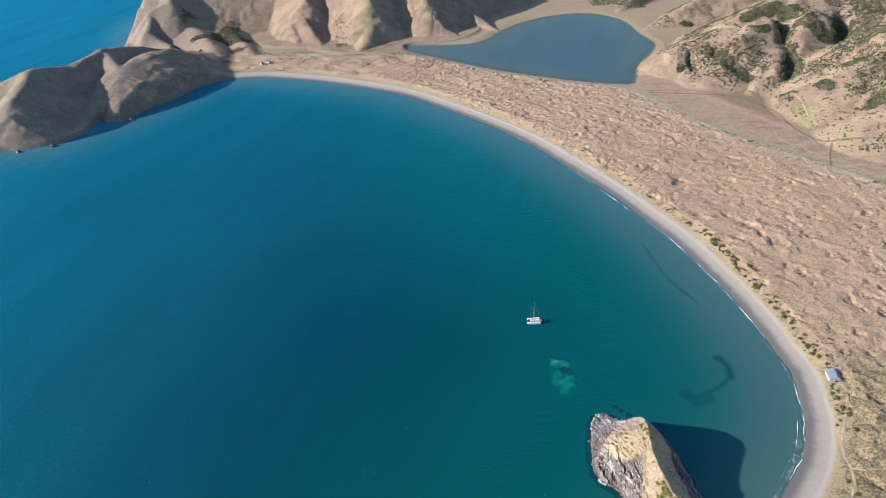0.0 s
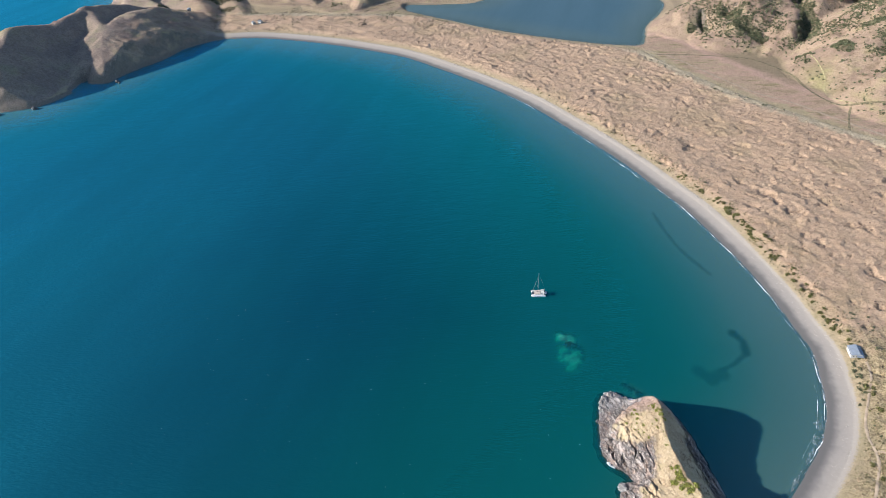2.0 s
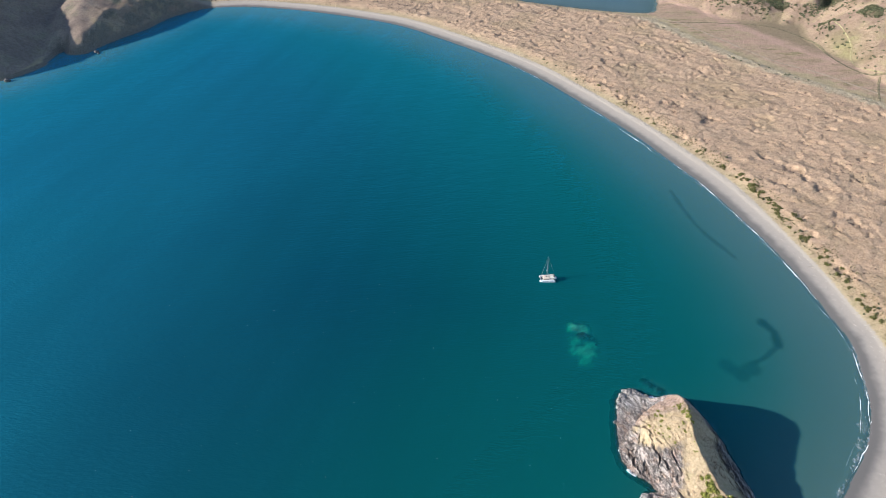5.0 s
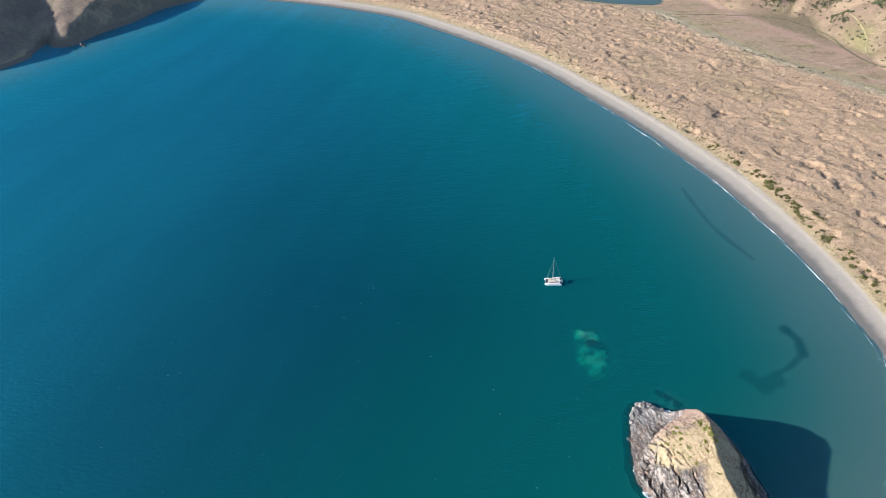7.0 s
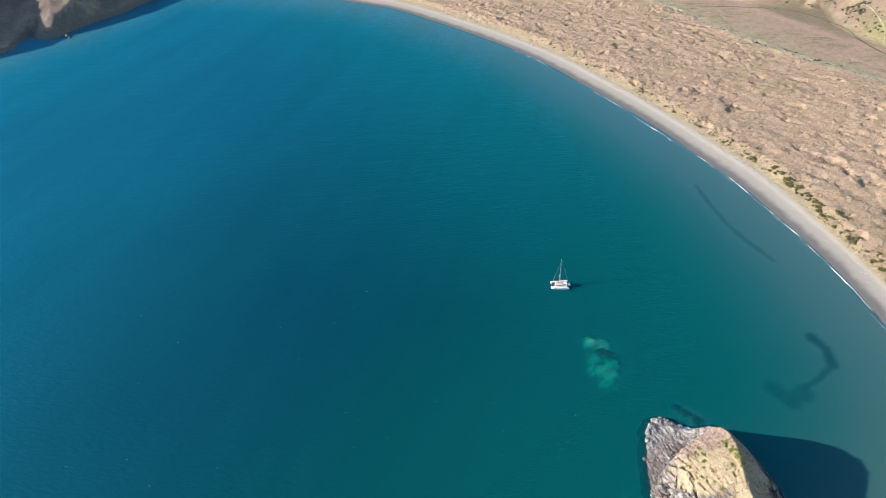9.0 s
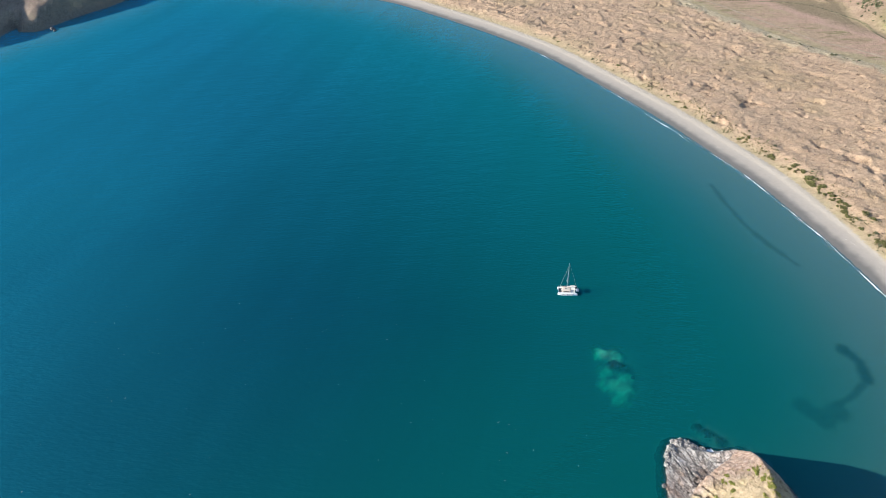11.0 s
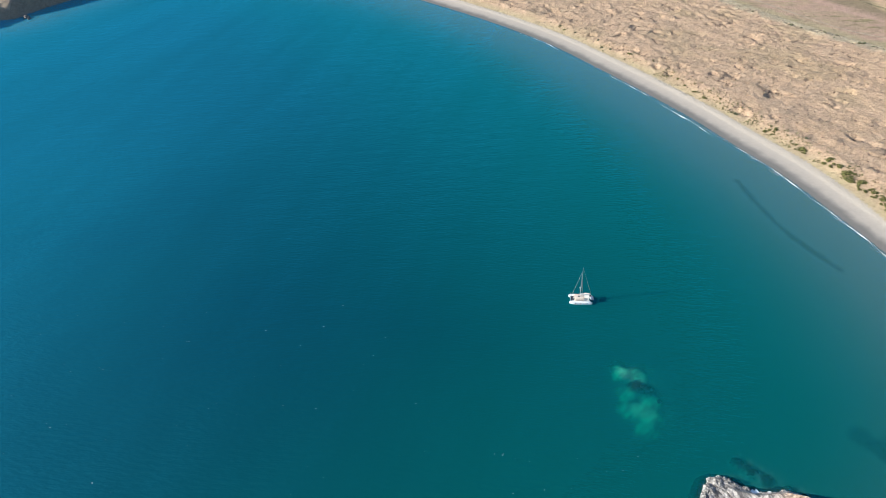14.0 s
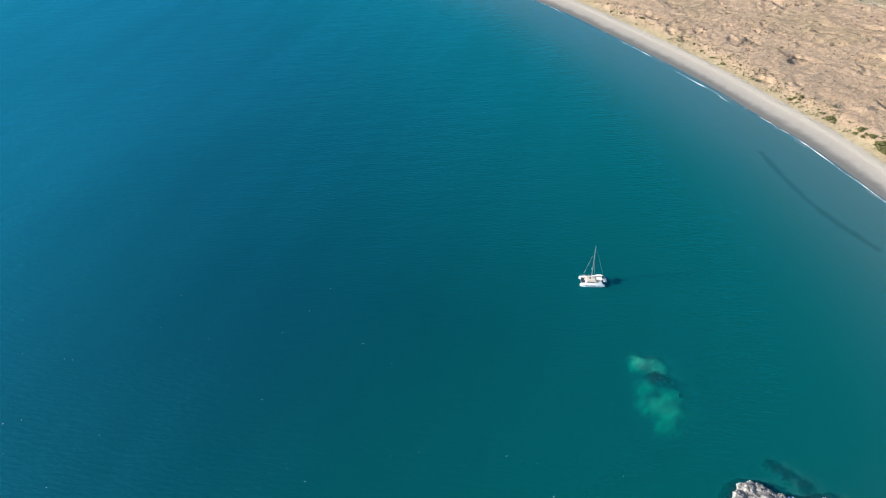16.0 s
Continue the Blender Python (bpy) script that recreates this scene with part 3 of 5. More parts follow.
# ---- ground, sea, lagoon ----
xs = graded([(-1400, -760, 40), (-760, -120, 3.0), (-120, 340, 1.15), (340, 620, 4), (620, 1600, 35)])
ys = graded([(-420, -170, 6), (-170, 480, 1.15), (480, 820, 2.2), (820, 1100, 8), (1100, 2600, 50)])
gx, gy = np.meshgrid(xs, ys)
gz, maps = land(gx, gy)
ground = tagged(new("ground", sheet("ground", xs, ys, gz, (gz > -9), maps)), "bay shore with grey sand, straw-coloured dunes and dry grassy hills", "ground", kind="structure")
ground.data.materials.append(LAND)


def ground_z(x, y):
    i, j = np.clip(np.searchsorted(xs, x) - 1, 0, len(xs) - 2), np.clip(np.searchsorted(ys, y) - 1, 0, len(ys) - 2)
    u, v = (x - xs[i]) / (xs[i + 1] - xs[i]), (y - ys[j]) / (ys[j + 1] - ys[j])
    return float((gz[j, i] * (1 - u) + gz[j, i + 1] * u) * (1 - v) + (gz[j + 1, i] * (1 - u) + gz[j + 1, i + 1] * u) * v)


sxs = graded([(-4900, -900, 250), (-900, -150, 8), (-150, 200, 2.5), (200, 4900, 300)])
sys_ = graded([(-4900, -420, 250), (-420, -180, 10), (-180, 620, 2.5), (620, 1100, 12), (1100, 4900, 250)])
sx, sy = np.meshgrid(sxs, sys_)
sz, smaps = land(sx, sy)
sea = tagged(new("sea", sheet("sea", sxs, sys_, np.zeros_like(sx), smaps["coast"] < 14, dict(depth=np.maximum(-np.maximum(sz, rock_depth(sx, sy)), 0.0), coast=smaps["coast"]))),
             "calm deep teal sea water, paler over the sandy shallows", "water", kind="structure")
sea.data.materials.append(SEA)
lxs, lys = graded([(-150, 270, 5)]), graded([(440, 845, 5)])
lx, ly = np.meshgrid(lxs, lys)
ld, _, lin = line_distance(lx, ly, LAGOON, True)
lag = np.where(lin, ld, -ld)
lagoon = tagged(new("lagoon", sheet("lagoon", lxs, lys, np.full_like(lx, LAGOON_Z), lag > -3, dict(depth=np.maximum(lag, 0) * 0.1))), "still blue-grey lagoon water behind the dunes", "water", kind="structure")
lagoon.data.materials.append(LAKE)

# ---- rock islet's surface ----
def stone_material():
    m, t, b = material("weathered_rock", 0.9)
    p = place(t)
    bed = turned(t, -19, (1.3, 0.6, 0.9))
    n = grain(t, bed, 1.1, 9, 0.78, 0.9)
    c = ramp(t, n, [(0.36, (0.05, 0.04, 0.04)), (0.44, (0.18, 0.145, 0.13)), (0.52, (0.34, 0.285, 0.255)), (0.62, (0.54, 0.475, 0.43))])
    rust = step(t, grain(t, bed, 0.3, 4), 0.5, 0.62, 0, 0.6)
    c = blend(t, rust, c, ramp(t, n, [(0.36, (0.17, 0.105, 0.075)), (0.6, (0.48, 0.33, 0.25))]))
    z = t.nodes.new("ShaderNodeSeparateXYZ")
    t.links.new(p, z.inputs[0])
    # lichen and salt bleach the low northern rocks
    salt = calc(t, "MULTIPLY", step(t, calc(t, "ADD", z.outputs[1], calc(t, "MULTIPLY", grain(t, p, 0.3, 4), 26.0)), -92.0, -80.0), step(t, z.outputs[2], 9.0, 5.0))
    c = blend(t, calc(t, "MULTIPLY", salt, 0.65), c, ramp(t, grain(t, p, 1.6, 7, 0.75), [(0.36, (0.13, 0.125, 0.12)), (0.5, (0.40, 0.385, 0.37)), (0.64, (0.62, 0.61, 0.59))]))
    # cracks: grooved by the bump, the shade inside them put into the colour
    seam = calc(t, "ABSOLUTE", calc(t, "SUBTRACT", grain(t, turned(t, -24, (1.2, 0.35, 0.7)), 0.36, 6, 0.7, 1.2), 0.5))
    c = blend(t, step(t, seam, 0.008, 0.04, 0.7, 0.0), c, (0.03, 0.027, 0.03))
    bare = attr(t, "bare")
    c = blend(t, bare, c, ramp(t, grain(t, p, 0.8, 6, 0.65), [(0.32, (0.30, 0.19, 0.14)), (0.5, (0.49, 0.335, 0.25)), (0.7, (0.56, 0.43, 0.35))]))
    g = grain(t, p, 0.9, 8, 0.85)
    grass = ramp(t, g, [(0.32, (0.17, 0.125, 0.065)), (0.42, (0.35, 0.265, 0.155)), (0.54, (0.45, 0.34, 0.215)), (0.66, (0.55, 0.43, 0.30))])
    grass = blend(t, step(t, grain(t, p, 0.16, 4), 0.52, 0.68, 0, 0.5), grass, (0.34, 0.285, 0.15))
    c = blend(t, attr(t, "turf"), c, grass)
    tide = step(t, calc(t, "ADD", z.outputs[2], calc(t, "MULTIPLY", grain(t, p, 1.1, 4), 1.0)), 0.4, 1.0, 1.0, 0.0)
    c = blend(t, tide, c, (0.018, 0.02, 0.018))
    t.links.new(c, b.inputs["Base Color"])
    relief(t, b, calc(t, "ADD", calc(t, "MULTIPLY", step(t, seam, 0.0, 0.06), calc(t, "MULTIPLY", calc(t, "SUBTRACT", 1.0, attr(t, "turf")), 0.8)), calc(t, "ADD", n, calc(t, "MULTIPLY", grain(t, p, 2.4, 6, 0.75), 0.5))), 0.95, 0.5)
    return m


rxs, rys = graded([(4, 86, 0.32)]), graded([(-212, -160, 1.0), (-160, -74, 0.32)])
rx, ry = np.meshgrid(rxs, rys)
rz, rd = rock_height(rx, ry)
scar = np.exp(-((rx - 40 - 0.5 * (ry + 130)) / 5) ** 2 - ((ry + 130) / 7) ** 2)
turf = ease(rd + 5 * fbm(rx, ry, 6, 5, 95, 0.7) - 8 * scar, 6.0, 10.0) * ease(rz, 6, 9) * (1 - ease(ry + 2 * fbm(rx, ry, 4, 3, 97), -115, -109))
bare = ease(ry + 3 * fbm(rx, ry, 6, 4, 99, 0.6), -118, -107) * ease(rz + 4 * fbm(rx, ry, 5, 3, 96), 7, 11)
rock = tagged(new("rock_islet"), "craggy grey and tan rock islet topped with dry grass", "rock")
rock_stone = stone_material()
for name, side in (("crag", turf < 0.5), ("grassy_cap", turf >= 0.5)):
    block = side[:-1, :-1]
    me = sheet(name, rxs, rys, rz, None, dict(turf=turf, bare=bare), block & (rz[:-1, :-1] > -3))
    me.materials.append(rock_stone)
    ob = new(name, me)
    ob.parent = rock
    tagged(ob, "cap of dry straw grass" if name == "grassy_cap" else "bare fissured grey rock")

# ---- mesh helpers ----
def raw_mesh(name, verts, faces, smooth=False):
    me = bpy.data.meshes.new(name)
    me.from_pydata([tuple(v) for v in verts], [], [tuple(f) for f in faces])
    if smooth:
        me.polygons.foreach_set("use_smooth", np.ones(len(me.polygons), bool))
    me.update()
    return me


def part(name, bm, mat, parent, label="", smooth=False):
    """Links a bmesh, or a mesh, as one mesh object under a thing or a part."""
    if isinstance(bm, bmesh.types.BMesh):
        me = bpy.data.meshes.new(name)
        bmesh.ops.recalc_face_normals(bm, faces=bm.faces)
        bm.to_mesh(me)
        bm.free()
        if smooth:
            me.polygons.foreach_set("use_smooth", np.ones(len(me.polygons), bool))
    else:
        me = bm
    me.materials.append(mat)
    ob = new(name, me)
    ob.parent = parent
    return tagged(ob, label)


def box(size, at=(0, 0, 0), bevel=0.02, turn=(0, 0, 0), taper=1.0):
    bm = bmesh.new()
    bmesh.ops.create_cube(bm, size=1)
    for v in bm.verts:
        k = taper if v.co.z > 0 else 1.0
        v.co = Vector((v.co.x * size[0] * k, v.co.y * size[1] * k, v.co.z * size[2]))
    if bevel:
        bmesh.ops.bevel(bm, geom=list(bm.edges), offset=bevel, segments=2, affect="EDGES")
    bm.transform(pose(*at, *turn))
    return bm


def rod(a, b, r1, r2=None, sides=8):
    bm = bmesh.new()
    a, b = Vector(a), Vector(b)
    bmesh.ops.create_cone(bm, cap_ends=True, segments=sides, radius1=r1, radius2=r1 if r2 is None else r2, depth=(b - a).length)
    bm.transform(Matrix.Translation((a + b) / 2) @ (b - a).to_track_quat("Z", "Y").to_matrix().to_4x4())
    return bm


def loft(rings, caps=True):
    """A skin through rings of equally many points."""
    bm = bmesh.new()
    vs = [[bm.verts.new(p) for p in ring] for ring in rings]
    n = len(rings[0])
    for a, b in zip(vs, vs[1:]):
        for i in range(n):
            bm.faces.new((a[i], a[(i + 1) % n], b[(i + 1) % n], b[i]))
    if caps:
        bm.faces.new(vs[0][::-1])
        bm.faces.new(vs[-1])
    return bm


def leaf_cloud(rng, count, radius, leaf, flat=1.0, lumps=5):
    """Corners and faces of many small leaf blades gathered in lumps round the origin."""
    cen = rng.normal(size=(lumps, 3))
    cen /= np.linalg.norm(cen, axis=1)[:, None]
    cen *= rng.uniform(0.25, 0.62, (lumps, 1))
    cen[:, 2] = np.abs(cen[:, 2]) * 0.8
    pick = rng.integers(0, lumps, count)
    d = rng.normal(size=(count, 3))
    d /= np.linalg.norm(d, axis=1)[:, None]
    pos = cen[pick] + d * rng.uniform(0.25, 0.46, (count, 1))
    pos[:, 2] = np.abs(pos[:, 2])
    pos *= np.array([radius, radius, radius * flat])
    u = rng.normal(size=(count, 3))
    u /= np.linalg.norm(u, axis=1)[:, None]
    w = np.cross(u, d + 0.3 * rng.normal(size=(count, 3)))
    w /= np.linalg.norm(w, axis=1)[:, None] + 1e-6
    size = leaf * rng.uniform(0.6, 1.3, (count, 1))
    verts = np.stack([pos - u * size, pos + w * size * 0.55, pos + u * size, pos - w * size * 0.55], 1).reshape(-1, 3)
    return verts, np.arange(count * 4).reshape(-1, 4)


def stuff_mesh(name, pieces):
    """Joins (corners, faces) pieces into one mesh of quads."""
    verts, faces, n = [], [], 0
    for v, f in pieces:
        verts.append(v)
        faces.append(f + n)
        n += len(v)
    verts, faces = np.concatenate(verts), np.concatenate(faces)
    me = bpy.data.meshes.new(name)
    me.vertices.add(len(verts))
    me.vertices.foreach_set("co", verts.astype(np.float32).ravel())
    k = faces.shape[1]
    me.loops.add(faces.size)
    me.loops.foreach_set("vertex_index", faces.ravel().astype(np.int32))
    me.polygons.add(len(faces))
    me.polygons.foreach_set("loop_start", np.arange(0, faces.size, k, dtype=np.int32))
    me.update()
    me.validate()
    return me


def pick_places(rng, count, x0, x1, y0, y1, want):
    """Random places in a rectangle for which want(x, y, height, maps) gives a chance above a throw."""
    x, y = rng.uniform(x0, x1, count), rng.uniform(y0, y1, count)
    z, mp = land(x, y)
    ok = rng.uniform(size=count) < want(x, y, z, mp)
    return x[ok], y[ok]


def plain_material(name, color, rough=0.6, metal=0.0, vary=0.12, scale=2.0, bump=0.0):
    m, t, b = material(name, rough, color, metal)
    p = place(t, local=True)
    dark = tuple(c * (1 - vary) for c in color)
    lite = tuple(min(1, c * (1 + vary)) for c in color)
    n = grain(t, p, scale, 5)
    t.links.new(blend(t, step(t, n, 0.35, 0.65), dark, lite), b.inputs["Base Color"])
    if bump:
        relief(t, b, grain(t, p, scale * 6, 4), bump, 0.05)
    return m


def leaf_material(name, dark, lite, dry=None, dryness=0.5):
    m, t, b = material(name, 0.75)
    geo = t.nodes.new("ShaderNodeNewGeometry")
    c = blend(t, geo.outputs["Random Per Island"], dark, lite)
    big = grain(t, place(t), 0.15, 3)
    if dry:
        c = blend(t, step(t, big, dryness - 0.1, dryness + 0.12, 0, 0.8), c, dry)
    t.links.new(c, b.inputs["Base Color"])
    b.inputs["Specular IOR Level"].default_value = 0.2
    return m


GELCOAT = plain_material("white_gelcoat", (0.80, 0.80, 0.79), 0.25, vary=0.04)
CANVAS = plain_material("cream_canvas", (0.72, 0.68, 0.60), 0.85, vary=0.08)
DARK_GLASS = plain_material("tinted_glass", (0.02, 0.025, 0.03), 0.08, vary=0.05)
ALLOY = plain_material("anodised_alloy", (0.72, 0.73, 0.74), 0.35, 0.9, vary=0.05)
ROPE = plain_material("rigging_wire", (0.55, 0.58, 0.58), 0.5, 0.6, vary=0.05)
PALE_RUBBER = plain_material("pale_grey_rubber", (0.5, 0.51, 0.52), 0.7)
GREY_RUBBER = plain_material("grey_rubber", (0.16, 0.17, 0.19), 0.7)
NETTING = plain_material("dark_netting", (0.05, 0.06, 0.07), 0.9)
TEAK = plain_material("weathered_teak", (0.33, 0.25, 0.17), 0.8, bump=0.2)
TIN_ROOF = plain_material("pale_metal_roof", (0.21, 0.245, 0.29), 0.6, 0.1, vary=0.1, scale=0.7)
OLD_ROOF = plain_material("dull_grey_roof", (0.10, 0.12, 0.14), 0.7, vary=0.2)
WALL_BOARD = plain_material("grey_painted_boards", (0.45, 0.45, 0.43), 0.8, vary=0.15)
WOOD = plain_material("bleached_wood", (0.52, 0.46, 0.39), 0.9, vary=0.25, bump=0.3)
BARK = plain_material("grey_bark", (0.16, 0.12, 0.09), 0.95, vary=0.3, bump=0.4)
DIRT = plain_material("packed_dirt", (0.35, 0.27, 0.19), 0.95, vary=0.18, scale=0.25, bump=0.4)
PATH_GRASS = plain_material("worn_grass", (0.33, 0.29, 0.15), 0.95, vary=0.2, scale=0.3, bump=0.3)
DRAIN = plain_material("dark_rushes", (0.17, 0.14, 0.08), 0.95, vary=0.4, scale=0.4, bump=0.5)
FOAM = plain_material("sea_foam", (0.82, 0.84, 0.84), 0.7, vary=0.1, scale=1.2, bump=0.5)


def lace_material():
    """Thin foam with holes that the water shows through."""
    m, t, b = material("foam_film", 0.7, (0.80, 0.83, 0.84))
    t.links.new(step(t, grain(t, place(t, (1, 0.7, 1), 20), 0.55, 7, 0.8), 0.44, 0.72, 0.0, 0.55), b.inputs["Alpha"])
    return m


LACE = lace_material()
KELP = plain_material("dark_seaweed", (0.014, 0.02, 0.022), 0.8, vary=0.4, scale=0.5)
PALE_ROCK = plain_material("lichened_grey_rock", (0.22, 0.205, 0.19), 0.9, vary=0.6, scale=1.3, bump=0.8)
WET_ROCK = plain_material("wet_dark_rock", (0.10, 0.09, 0.085), 0.55, vary=0.5, scale=0.9, bump=0.6)
SHORE_LEAF = leaf_material("shore_shrub_leaves", (0.065, 0.07, 0.024), (0.19, 0.178, 0.065))
SCRUB_LEAF = leaf_material("hill_scrub_leaves", (0.055, 0.066, 0.036), (0.15, 0.16, 0.088), (0.21, 0.18, 0.11), 0.56)
TUSSOCK_LEAF = leaf_material("dry_tussock_blades", (0.24, 0.165, 0.105), (0.54, 0.40, 0.27), (0.29, 0.24, 0.13), 0.62)
HEAD_LEAF = leaf_material("rank_olive_grass", (0.07, 0.072, 0.032), (0.24, 0.215, 0.11), (0.36, 0.29, 0.18), 0.6)
DEAD_LEAF = leaf_material("dead_bracken_stems", (0.085, 0.06, 0.052), (0.20, 0.135, 0.11))
ISLET_LEAF = leaf_material("islet_shrub_leaves", (0.12, 0.13, 0.03), (0.33, 0.33, 0.08))

# ---- surf ----
shore_line = smooth_line(BEACH, 12)
shore_len = np.r_[0, np.cumsum(np.hypot(*np.diff(shore_line, axis=0).T))]


def shore_at(y_or_s):
    return np.array([np.interp(y_or_s, shore_len, shore_line[:, k]) for k in (0, 1)]).T


def shore_s(y):
    i = np.argmin(np.abs(shore_line[:, 1] - y) + (shore_line[:, 0] < -360) * 1e3)
    return shore_len[i]


def along_ribbon(s0, s1, out, width, seed, z):
    """A ragged strip along the water's edge, out metres to sea."""
    s = np.arange(s0, s1, 0.45)
    p = shore_at(s)
    tang = np.gradient(p, axis=0)
    tang /= np.linalg.norm(tang, axis=1)[:, None]
    nrm = np.stack([-tang[:, 1], tang[:, 0]], 1)
    if line_distance(p[:1, 0] + nrm[:1, 0] * 3, p[:1, 1] + nrm[:1, 1] * 3, COAST, True)[2][0]:
        nrm = -nrm
    fade = ease(np.minimum(s - s0, s1 - s), 0, 12)
    w = width * fade * np.clip(0.22 + 1.7 * fbm(s, s * 0 + seed, 7, 5, seed, 0.65), 0.0, 1.6)
    off = out + 1.3 * fbm(s, s * 0 + 7.7, 16, 3, seed + 5)
    a, b = p + nrm * (off - w * 0.3 * (1 + fbm(s, s * 0 + 3.1, 1.7, 2, seed + 9)))[:, None], p + nrm * (off + w * (0.7 + 0.6 * fbm(s, s * 0 + 1.2, 2.1, 2, seed + 3)))[:, None]
    mid = (a + b) / 2
    verts = np.concatenate([np.c_[a, np.full(len(a), z)], np.c_[mid, np.full(len(a), z + 0.08 * min(width, 1))], np.c_[b, np.full(len(a), z)]])
    n = len(a)
    i = np.arange(n - 1)
    return verts, np.concatenate([np.stack([i, i + 1, i + 1 + n, i + n], 1), np.stack([i + n, i + 1 + n, i + 1 + 2 * n, i + 2 * n], 1)])


def surf(name_rows):
    for s0, s1, out, width, seed in name_rows:
        me = stuff_mesh("surf_line", [along_ribbon(s0, s1, out, width, seed, 0.03)])
        me.materials.append(LACE if width > 1.9 else FOAM)
        tagged(new("surf_line", me), "thin white line of breaking surf along the sand", "surf", "surf along the beach", "stuff")


surf([(shore_s(92), shore_s(130), 0.8, 1.5, 1), (shore_s(26), shore_s(100), 0.9, 0.95, 2), (shore_s(148), shore_s(190), 3.2, 1.0, 3),
      (shore_s(-24), shore_s(30), 0.6, 0.85, 4), (shore_s(-112), shore_s(-60), 0.6, 0.6, 5), (shore_s(205), shore_s(236), 1.2, 0.7, 6),
      (shore_s(290), shore_s(330), 1.6, 0.5, 7), (shore_s(-140), shore_s(-95), 0.0, 0.7, 8), (shore_s(-60), shore_s(-25), 1.9, 0.35, 9), (shore_s(-135), shore_s(-70), 4.0, 0.25, 13),
      (shore_s(-75), shore_s(0), -1.6, 5.5, 16), (shore_s(-125), shore_s(-55), -0.5, 4.5, 17), (shore_s(20), shore_s(130), 1.0, 3.0, 18), (shore_s(-150), shore_s(-100), 1.0, 5.0, 19), (shore_s(130), shore_s(260), 1.0, 2.5, 20)])

foot = smooth_line(ROCK_FOOT[::4], 40, True)
out_way = np.gradient(foot, axis=0)
out_way = np.stack([out_way[:, 1], -out_way[:, 0]], 1)
out_way /= np.linalg.norm(out_way, axis=1)[:, None] + 1e-9
if line_distance(foot[:1, 0] + out_way[:1, 0], foot[:1, 1] + out_way[:1, 1], ROCK_FOOT, True)[2][0]:
    out_way = -out_way
wash = np.clip(1.3 * fbm(foot[:, 0], foot[:, 1], 5, 4, 15, 0.7) - 0.05, 0, 1)[:, None] * (foot[:, :1] < 50)
inner, outer = foot - out_way * 0.6, foot - out_way * 0.6 + out_way * wash * 2.6
n = len(foot)
i = np.arange(n - 1)
me = stuff_mesh("foam_fringe", [(np.concatenate([np.c_[inner, np.full(n, 0.06)], np.c_[outer, np.full(n, 0.04)]]), np.stack([i, i + 1, i + 1 + n, i + n], 1))])
me.materials.append(FOAM)
tagged(new("foam_fringe", me), "broken white foam washing round the islet's foot", "foam", kind="stuff")
rng = np.random.default_rng(5)
pieces = []
for _ in range(200):
    c = np.array([rng.uniform(-230, 10), rng.uniform(-170, 0)])
    if np.hypot(c[0], c[1]) < 75:
        continue
    a = np.sort(rng.uniform(0, 2 * np.pi, 8))
    r = rng.uniform(0.3, 1.0, 8) * rng.uniform(0.05, 0.19)
    pieces.append((np.stack([c[0] + 1.6 * r * np.cos(a), c[1] + r * np.sin(a), np.full(8, 0.05)], 1), np.array([[0, 1, 2, 3], [0, 3, 4, 7], [4, 5, 6, 7]])))
me = stuff_mesh("whitecaps", pieces)
me.materials.append(FOAM)
tagged(new("whitecaps", me), "tiny flecks of white foam scattered over open water", "foam", kind="stuff")

# ---- weed and sunken rocks ----
def rock_lump(rng, r, squash=0.6, seed=0):
    bm = bmesh.new()
    bmesh.ops.create_icosphere(bm, subdivisions=3, radius=1)
    for v in bm.verts:
        n = noise.fractal(v.co * 1.6 + Vector((seed * 7.1, seed * 3.3, 0)), 0.9, 2.1, 4)
        v.co = v.co * (1 + 0.38 * n)
        v.co.z *= squash
        v.co *= r
    return bm


rng = np.random.default_rng(7)
for x, y, z, r, flat in ((12.6, -45.6, 0, 1.5, 0.4), (14.2, -46.6, 0, 1.7, 0.35), (16.0, -46.3, 0, 1.2, 0.4), (15.2, -48.4, 0, 1.4, 0.35), (17.6, -47.6, 0, 1.1, 0.4), (19.4, -48.2, 0, 0.8, 0.4), (20.6, -53.4, 0, 0.9, 0.35), (40, -78.5, 0, 2.2, 0.5), (43, -82, 0, 2.6, 0.45), (46.5, -85.5, 0, 2.6, 0.6), (53, -88.5, 0, 1.6, 0.8)):
    ob = tagged(new("sunken_rock"), "dark weed-covered rock just under the water", "rock", "sunken rocks")
    ob.location = (x, y, -0.45 - r * flat * 1.15)
    ob.rotation_euler = (0, 0, rng.uniform(0, 6))
    part("stone", rock_lump(rng, r, flat, x), KELP, ob, smooth=True)
